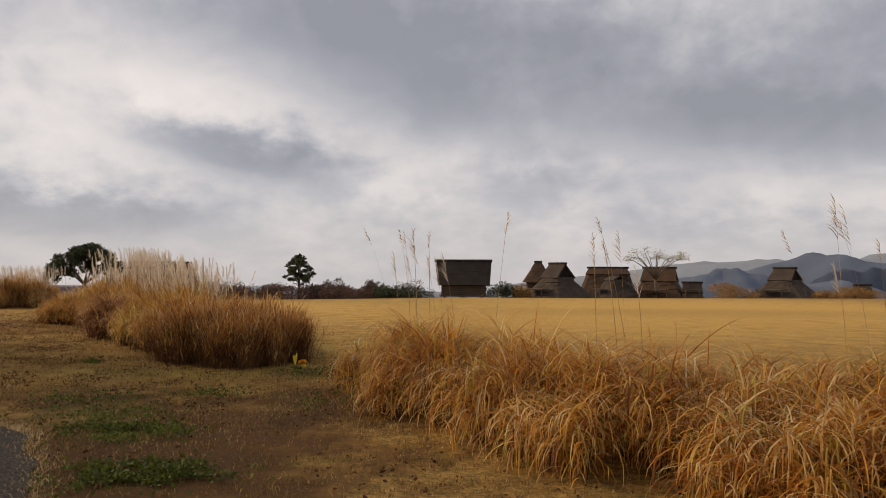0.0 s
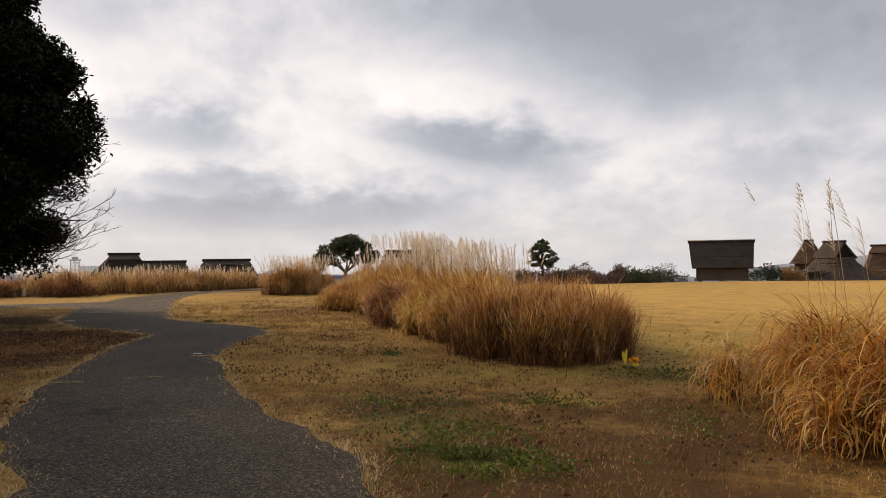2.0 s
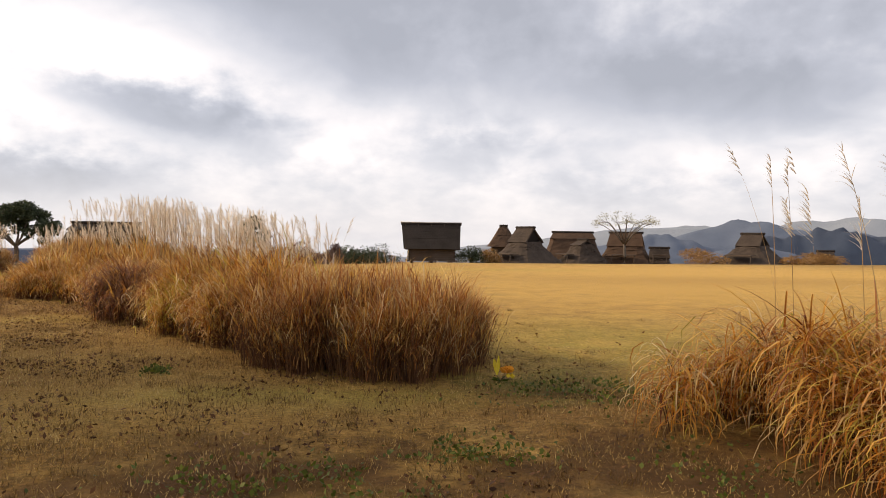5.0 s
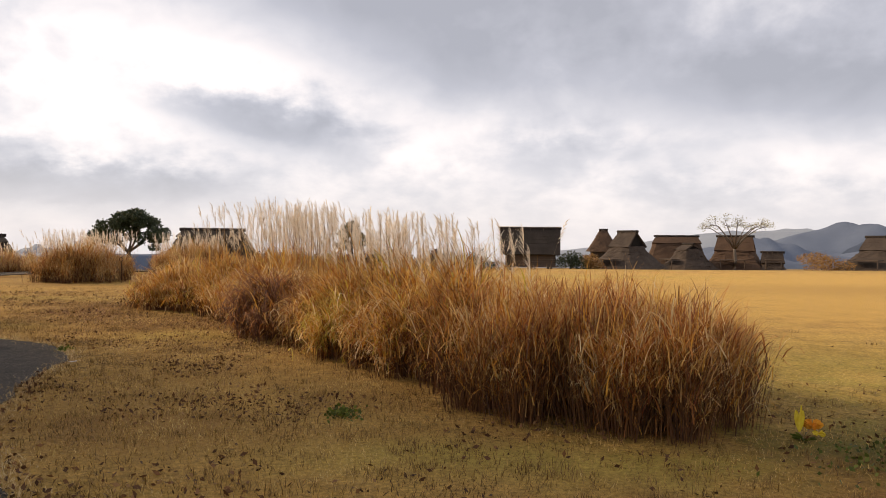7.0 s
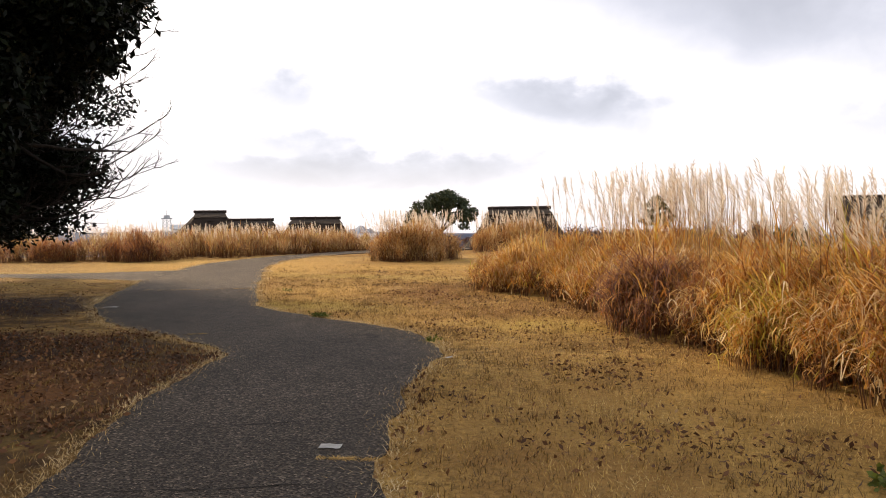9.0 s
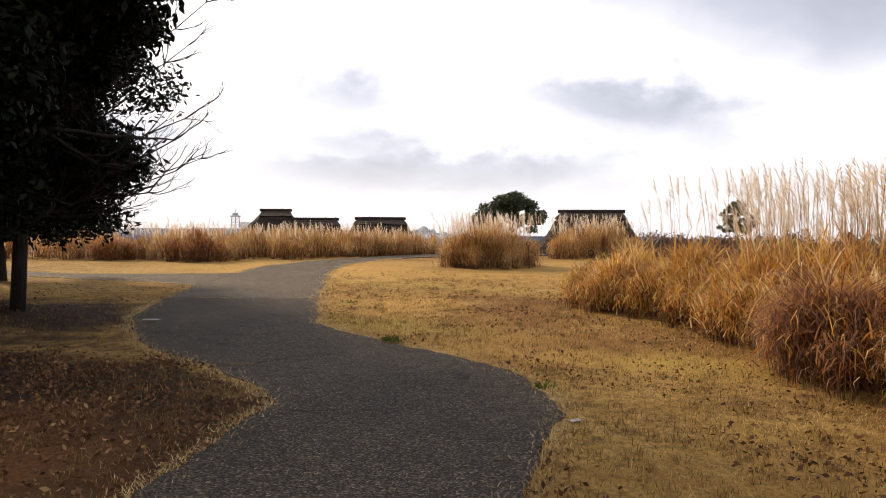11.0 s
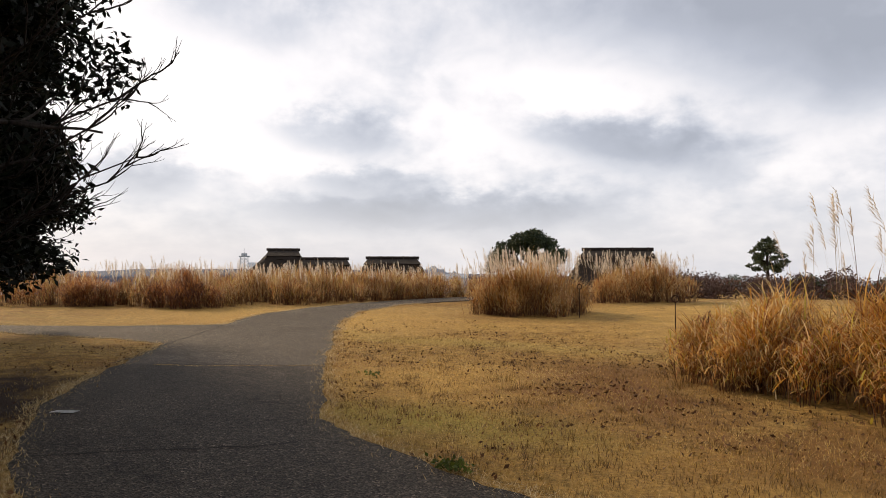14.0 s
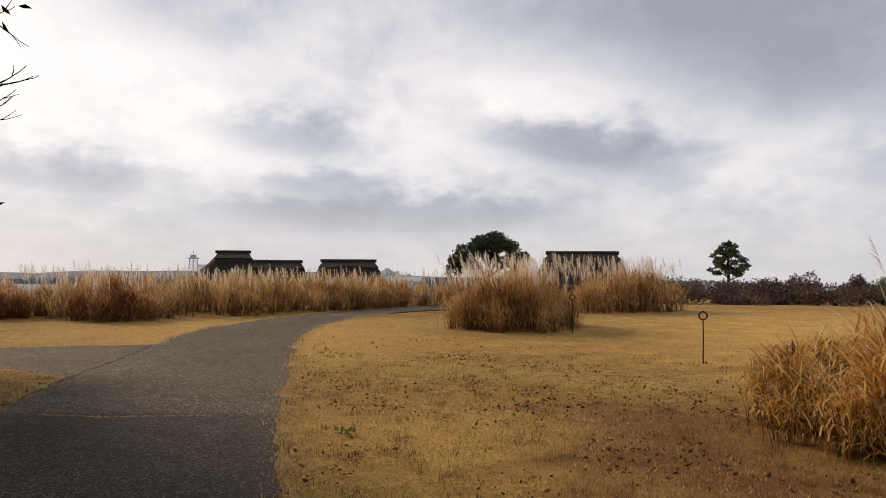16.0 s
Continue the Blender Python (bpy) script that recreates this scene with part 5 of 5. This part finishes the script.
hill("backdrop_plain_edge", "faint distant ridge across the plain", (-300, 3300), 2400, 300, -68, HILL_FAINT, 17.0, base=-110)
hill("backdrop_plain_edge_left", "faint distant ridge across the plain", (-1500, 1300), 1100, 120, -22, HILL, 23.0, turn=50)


def lattice_tower():
    root = thing("lattice_tower", "pale steel lattice tower with a round platform", "tower", at=(-223, 225, ground_at(-223, 225)))
    top = 4.4 - ground_at(-223, 225)
    bm = bmesh.new()
    for sx in (-1, 1):
        for sy in (-1, 1):
            tube(bm, [(sx * 1.6, sy * 1.6, 0), (sx * 1.0, sy * 1.0, top - 2)], [0.16, 0.14], 5)
    n = 12
    for k in range(n):
        z0, z1 = (top - 2) * k / n, (top - 2) * (k + 1) / n
        r0, r1 = 1.6 - 0.6 * k / n, 1.6 - 0.6 * (k + 1) / n
        for s in (-1, 1):
            tube(bm, [(-r0, s * r0, z0), (r1, s * r1, z1)], [0.08, 0.08], 4)
            tube(bm, [(s * r0, r0, z0), (s * r1, -r1, z1)], [0.08, 0.08], 4)
    part("frame", bm, STEEL, root)
    bm = bmesh.new()
    bmesh.ops.create_cone(bm, cap_ends=True, segments=20, radius1=2.0, radius2=2.2, depth=0.5, matrix=Matrix.Translation((0, 0, top - 1.6)))
    bmesh.ops.create_cone(bm, cap_ends=True, segments=20, radius1=1.2, radius2=1.1, depth=1.0, matrix=Matrix.Translation((0, 0, top - 0.8)))
    part("platform", bm, STEEL, root)
    bm = bmesh.new()
    tube(bm, [(0, 0, top - 0.4), (0, 0, top + 1.6)], [0.1, 0.05], 5)
    part("mast", bm, STEEL, root)


lattice_tower()


def shed(at, turn, long, deep, top, label, wall_high=5.0):
    x, y = at
    z = top - wall_high - 2
    root = thing("long_shed", label, "building", "far sheds", at=(x, y, z), turn=turn)
    bm = bmesh.new()
    box(bm, -long / 2, long / 2, -deep / 2, deep / 2, -6, wall_high, 0.1)
    part("wall", bm, WHITE_WALL, root)
    bm = bmesh.new()
    v = [bm.verts.new(p) for p in ((-long / 2 - 1, -deep / 2 - 1, wall_high), (long / 2 + 1, -deep / 2 - 1, wall_high), (long / 2 + 1, deep / 2 + 1, wall_high), (-long / 2 - 1, deep / 2 + 1, wall_high), (-long / 2 - 1, 0, wall_high + 2), (long / 2 + 1, 0, wall_high + 2))]
    for f in ((0, 1, 5, 4), (2, 3, 4, 5), (0, 4, 3), (1, 2, 5), (0, 3, 2, 1)):
        bm.faces.new([v[i] for i in f])
    part("roof", bm, BLUE_ROOF, root)
    for k in range(int(long / 6)):
        bm = bmesh.new()
        xx = -long / 2 + 3 + k * 6
        box(bm, xx - 1, xx + 1, -deep / 2 - 0.12, -deep / 2 - 0.01, wall_high - 2.6, wall_high - 1.2)
        part("window", bm, STEEL, root)


shed((-211, 362), 30, 24, 14, -6.2, "long white shed with a pale blue roof on the plain")
shed((-330, 300), 46, 40, 16, -10.5, "long pale shed on the plain")
shed((-405, 250), 55, 34, 16, -9.5, "long pale shed on the plain")
shed((-250, 262), 42, 9, 9, 0.3, "pale grey block on the plain", 7.0)


# ---- small things on the path and lawn ----
def scrap(at, wide, deep, turn, label):
    x, y = at
    bm = bmesh.new()
    n = 5
    rows = [[bm.verts.new(((i / n - 0.5) * wide, (j / n - 0.5) * deep, 0.004 + 0.006 * noise.noise((i * 0.7 + x, j * 0.7, y)) + 0.004)) for i in range(n + 1)] for j in range(n + 1)]
    for j in range(n):
        for i in range(n):
            bm.faces.new((rows[j][i], rows[j][i + 1], rows[j + 1][i + 1], rows[j + 1][i]))
    bmesh.ops.solidify(bm, geom=bm.faces[:], thickness=0.003)
    ob = part("paper_scrap", bm, PAPER)
    ob.matrix_basis = pose(x, y, 0.004, 0, 0, turn)
    return tagged(ob, label, "litter", "paper scraps")


scrap((-9.2, 12.2), 0.14, 0.09, 20, "white paper scrap lying flat on the asphalt")
scrap((-16.9, 17.28), 0.24, 0.12, 25, "white paper scrap lying flat on the asphalt")
scrap((-9.7, 15.2), 0.06, 0.10, -30, "white paper scrap at the edge of the asphalt")


def petal_fan(bm, at, way, count, long, wide, ruffle, seed):
    """Overlapping curled petals round one point."""
    rnd = random.Random(seed)
    for j in range(count):
        a = j * 2.4
        d = (Vector((math.cos(a), math.sin(a), 0)) * ruffle + Vector(way) * rnd.uniform(0.6, 1.1)).normalized()
        s = d.cross(Vector((rnd.uniform(-1, 1), rnd.uniform(-1, 1), 0.3))).normalized()
        up = d.cross(s)
        length, w = long * rnd.uniform(0.8, 1.1), wide * rnd.uniform(0.8, 1.15)
        rows = [[bm.verts.new(Vector(at) + d * length * f + s * w * g * k + up * w * 0.35 * abs(k) * f) for k in (-1, 0, 1)] for f, g in ((0, 0.25), (0.35, 0.9), (0.7, 1.0), (1.0, 0.35))]
        for r0, r1 in zip(rows, rows[1:]):
            for i in range(2):
                bm.faces.new((r0[i], r0[i + 1], r1[i + 1], r1[i]))


def marigold(at):
    x, y = at
    root = thing("flower_plant", "small plant with orange and yellow flowers beside the reeds", "flowers", at=(x, y, 0))
    tops = [(-0.045, -0.02, 0.06), (0.06, 0.0, 0.10), (0.09, -0.04, 0.05)]
    for h in tops:
        bm = bmesh.new()
        tube(bm, [(0, 0, 0), (h[0] * 0.5, h[1] * 0.5, h[2] * 0.6), h], [0.006, 0.005, 0.004], 5)
        part("stem", bm, STALK, root)
    bm = bmesh.new()
    petal_fan(bm, tops[0], (0, 0, 1.0), 5, 0.19, 0.024, 0.12, 1)
    part("flower_head", bm, PETAL_YELLOW, root, "tall yellow flower spike")
    bm = bmesh.new()
    petal_fan(bm, tops[1], (0, -0.2, 0.4), 16, 0.075, 0.03, 0.9, 2)
    part("flower_head", bm, PETAL, root, "ruffled orange flower head")
    bm = bmesh.new()
    petal_fan(bm, tops[2], (0.1, -0.4, 0.3), 6, 0.05, 0.022, 0.8, 3)
    part("flower_head", bm, PETAL_YELLOW, root, "small pale yellow flower head")
    bm = bmesh.new()
    petal_fan(bm, (0, 0, 0.0), (0, 0, 0.3), 8, 0.10, 0.016, 1.0, 4)
    part("leaves", bm, CLOVER, root)


marigold((-2.40, 12.28))

# ---- turf, weeds and fallen leaves ----
CENTRE = np.array([(0, 2), (-3, 6), (-5, 9), (-7.5, 12), (-9, 15), (-11, 17), (-14, 20), (-17, 24)], float)


def strewn(n, reach):
    k = rng.uniform(0, len(CENTRE) - 1.001, n)
    i = k.astype(int)
    c = CENTRE[i] + (CENTRE[i + 1] - CENTRE[i]) * (k - i)[:, None]
    return c + rng.normal(0, reach, (n, 2))


def off_path(q):
    return q[~inside(OUTLINE, q[:, 0], q[:, 1])]


# thin turf, so the shade-darkened mound and earth patches show: centre and radii
BARE_SOIL = [(-14.6, 13.2, 3.6, 2.4), (-12.2, 11.0, 1.7, 2.4), (-14.2, 13.4, 3.2, 2.6), (-17.6, 16.4, 2.6, 1.8), (-2.8, 7.2, 1.6, 2.3), (-1.7, 4.6, 1.2, 2.2), (-4.6, 9.3, 0.9, 0.7)]


def turf():
    q = off_path(strewn(330000, 3.3))
    for poly in (STAND_B, STAND_A, STAND_A_END):
        q = q[~inside(poly, q[:, 0], q[:, 1])]
    for x, y, rx, ry in BARE_SOIL:
        r = np.hypot((q[:, 0] - x) / rx, (q[:, 1] - y) / ry) + 0.5 * np.array([noise.noise((a * 1.1, b * 1.1, 7.0)) for a, b in q])
        q = q[rng.random(len(q)) > np.clip(1.7 - r, 0, 0.62)]
    n = len(q)
    base = np.column_stack([q, height(q[:, 0], q[:, 1]) - 0.01])
    v, qd, tr = blades(base, rng.uniform(0.02, 0.06, n), rng.uniform(0.003, 0.008, n), rng.uniform(0, 6.28, n), rng.uniform(0.2, 1.2, n), rng.uniform(0, 0.8, n), 1)
    return tagged(part("lawn_grass", arrays_mesh("lawn_grass", v, None, tr), TURF), "short dry straw-coloured turf", "grass", kind="stuff")


turf()


def tufts():
    """Coarser, darker tussocks in the turf."""
    c = off_path(strewn(4200, 3.4))
    for poly in (STAND_B, STAND_A, STAND_A_END):
        c = c[~inside(poly, c[:, 0], c[:, 1])]
    k = rng.integers(0, len(c), 62000)
    q = c[k] + rng.normal(0, 0.05, (len(k), 2)) * rng.uniform(0.6, 1.8, len(c))[k][:, None]
    q = off_path(q)
    n = len(q)
    base = np.column_stack([q, height(q[:, 0], q[:, 1]) - 0.01])
    v, qd, tr = blades(base, rng.uniform(0.03, 0.085, n), rng.uniform(0.003, 0.007, n), rng.uniform(0, 6.28, n), rng.uniform(0.1, 0.9, n), rng.uniform(0, 1.0, n), 2)
    return tagged(part("grass_tufts", arrays_mesh("grass_tufts", v, qd, tr), TUFT), "coarse olive-brown tussocks in the dry lawn", "grass", kind="stuff")


TUFT = blade_material("olive_tuft", [(0.0, (0.085, 0.042, 0.012)), (0.5, (0.20, 0.11, 0.028)), (1.0, (0.38, 0.24, 0.07))], 0.2)
tufts()


STRAW = blade_material("pale_straw_blade", [(0.0, (0.30, 0.17, 0.055)), (0.4, (0.56, 0.38, 0.15)), (1.0, (0.82, 0.66, 0.38))], 0.25)


def fringe():
    """Longer dry grass that creeps over the edges of the asphalt."""
    p = np.array(OUTLINE)
    near = p[(p[:, 1] > 0) & (p[:, 1] < 34) & (p[:, 0] > -30)]
    k = rng.integers(0, len(near), 76000)
    q = near[k] + rng.normal(0, 0.09, (len(k), 2))
    q = q[~inside(OUTLINE, q[:, 0], q[:, 1]) | (rng.random(len(q)) < 0.22)]
    n = len(q)
    base = np.column_stack([q, np.full(n, -0.005)])
    v, qd, tr = blades(base, rng.uniform(0.025, 0.07, n), rng.uniform(0.003, 0.007, n), rng.uniform(0, 6.28, n), rng.uniform(0.5, 1.4, n), rng.uniform(0, 0.8, n), 2)
    return tagged(part("edge_grass", arrays_mesh("edge_grass", v, qd, tr), STRAW), "ragged dry grass creeping over the edges of the path", "grass", kind="stuff")


fringe()


def joint_grass():
    """Dry grass in the joints across the path."""
    lines = [((-19.3, 19.7), (-18.2, 20.05)), ((-18.2, 20.05), (-16.8, 20.95)), ((-8.7, 9.8), (-8.2, 10.1)), ((-13.7, 15.25), (-13.3, 15.6)), ((-8.8, 12.1), (-9.15, 12.0)), ((-9.4, 9.3), (-8.9, 9.5))]
    qs = []
    for (x0, y0), (x1, y1) in lines:
        m = 700
        f = rng.random(m)
        keep = np.array([noise.noise((a * 5, x0, y0)) for a in f]) > -0.15
        f = f[keep]
        qs.append(np.column_stack([x0 + (x1 - x0) * f, y0 + (y1 - y0) * f]) + rng.normal(0, 0.018, (len(f), 2)))
    q = np.concatenate(qs)
    n = len(q)
    v, qd, tr = blades(np.column_stack([q, np.full(n, 0.001)]), rng.uniform(0.01, 0.03, n), rng.uniform(0.004, 0.008, n), rng.uniform(0, 6.28, n), rng.uniform(0.9, 1.4, n), rng.uniform(0, 0.4, n), 1)
    return tagged(part("joint_grass", arrays_mesh("joint_grass", v, None, tr), TURF), "dry grass lines in the joints of the asphalt", "grass", kind="stuff")


joint_grass()


def weeds():
    """Low broad-leaved weeds in patches, with a few upright blades."""
    spots = [(-3.1, 7.35, 0.34, 0.24, 1700), (-2.35, 5.8, 0.34, 0.22, 3000), (-3.9, 8.4, 0.45, 0.4, 700), (-3.3, 7.7, 0.3, 0.4, 700), (-4.4, 9.2, 0.4, 0.25, 500), (-3.0, 9.7, 0.25, 0.2, 400), (-12.84, 17.45, 0.12, 0.07, 260), (-10.4, 16.05, 0.09, 0.07, 200), (-15.6, 20.6, 0.1, 0.1, 120), (-1.6, 11.6, 0.5, 0.3, 900), (-6.05, 12.75, 0.13, 0.09, 260), (-1.5, 9.0, 0.3, 0.5, 300)]
    q = np.concatenate([np.column_stack([rng.normal(x, rx, n), rng.normal(y, ry, n)]) for x, y, rx, ry, n in spots])
    keep = np.array([noise.noise((a * 3.4, b * 3.4, 4.0)) for a, b in q]) > -0.08
    q = off_path(q[keep])
    n = len(q)
    c = np.column_stack([q, height(q[:, 0], q[:, 1]) + rng.uniform(0.008, 0.05, n)])
    return tagged(part("green_weeds", leaf_mesh("green_weeds", c, 0.038, 0.3, 0.7), CLOVER), "patches of low broad-leaved green weeds in the turf", "weeds", kind="stuff")


weeds()


def fallen_leaves():
    q = np.concatenate([off_path(strewn(46000, 3.0)), np.column_stack([rng.normal(-13.8, 2.3, 26000), rng.normal(12.9, 1.6, 26000)]), np.column_stack([rng.normal(-20, 2.0, 2200), rng.normal(17.5, 1.6, 2200)])])
    q = off_path(q)
    lump = np.array([noise.noise((a * 0.8, b * 0.8, 9.0)) for a, b in q])
    q = q[rng.random(len(q)) < 0.20 + lump * 1.1]
    # a closer layer under the evergreens
    a, r = rng.uniform(0, 6.28, 9000), np.sqrt(rng.random(9000)) + rng.normal(0, 0.12, 9000)
    under = off_path(np.column_stack([-13.6 + np.cos(a) * r * 3.2, 12.6 + np.sin(a) * r * 2.9]))
    lump = np.array([noise.noise((a * 1.3, b * 1.3, 5.0)) for a, b in under])
    q = np.concatenate([q, under[rng.random(len(under)) < 0.65 + lump]])
    c = np.column_stack([q, height(q[:, 0], q[:, 1]) + 0.010])
    return tagged(part("fallen_leaves", leaf_mesh("fallen_leaves", c, 0.047, 0.0, 0.5), LITTER), "scattered curled brown fallen leaves", "leaves", kind="stuff")


fallen_leaves()
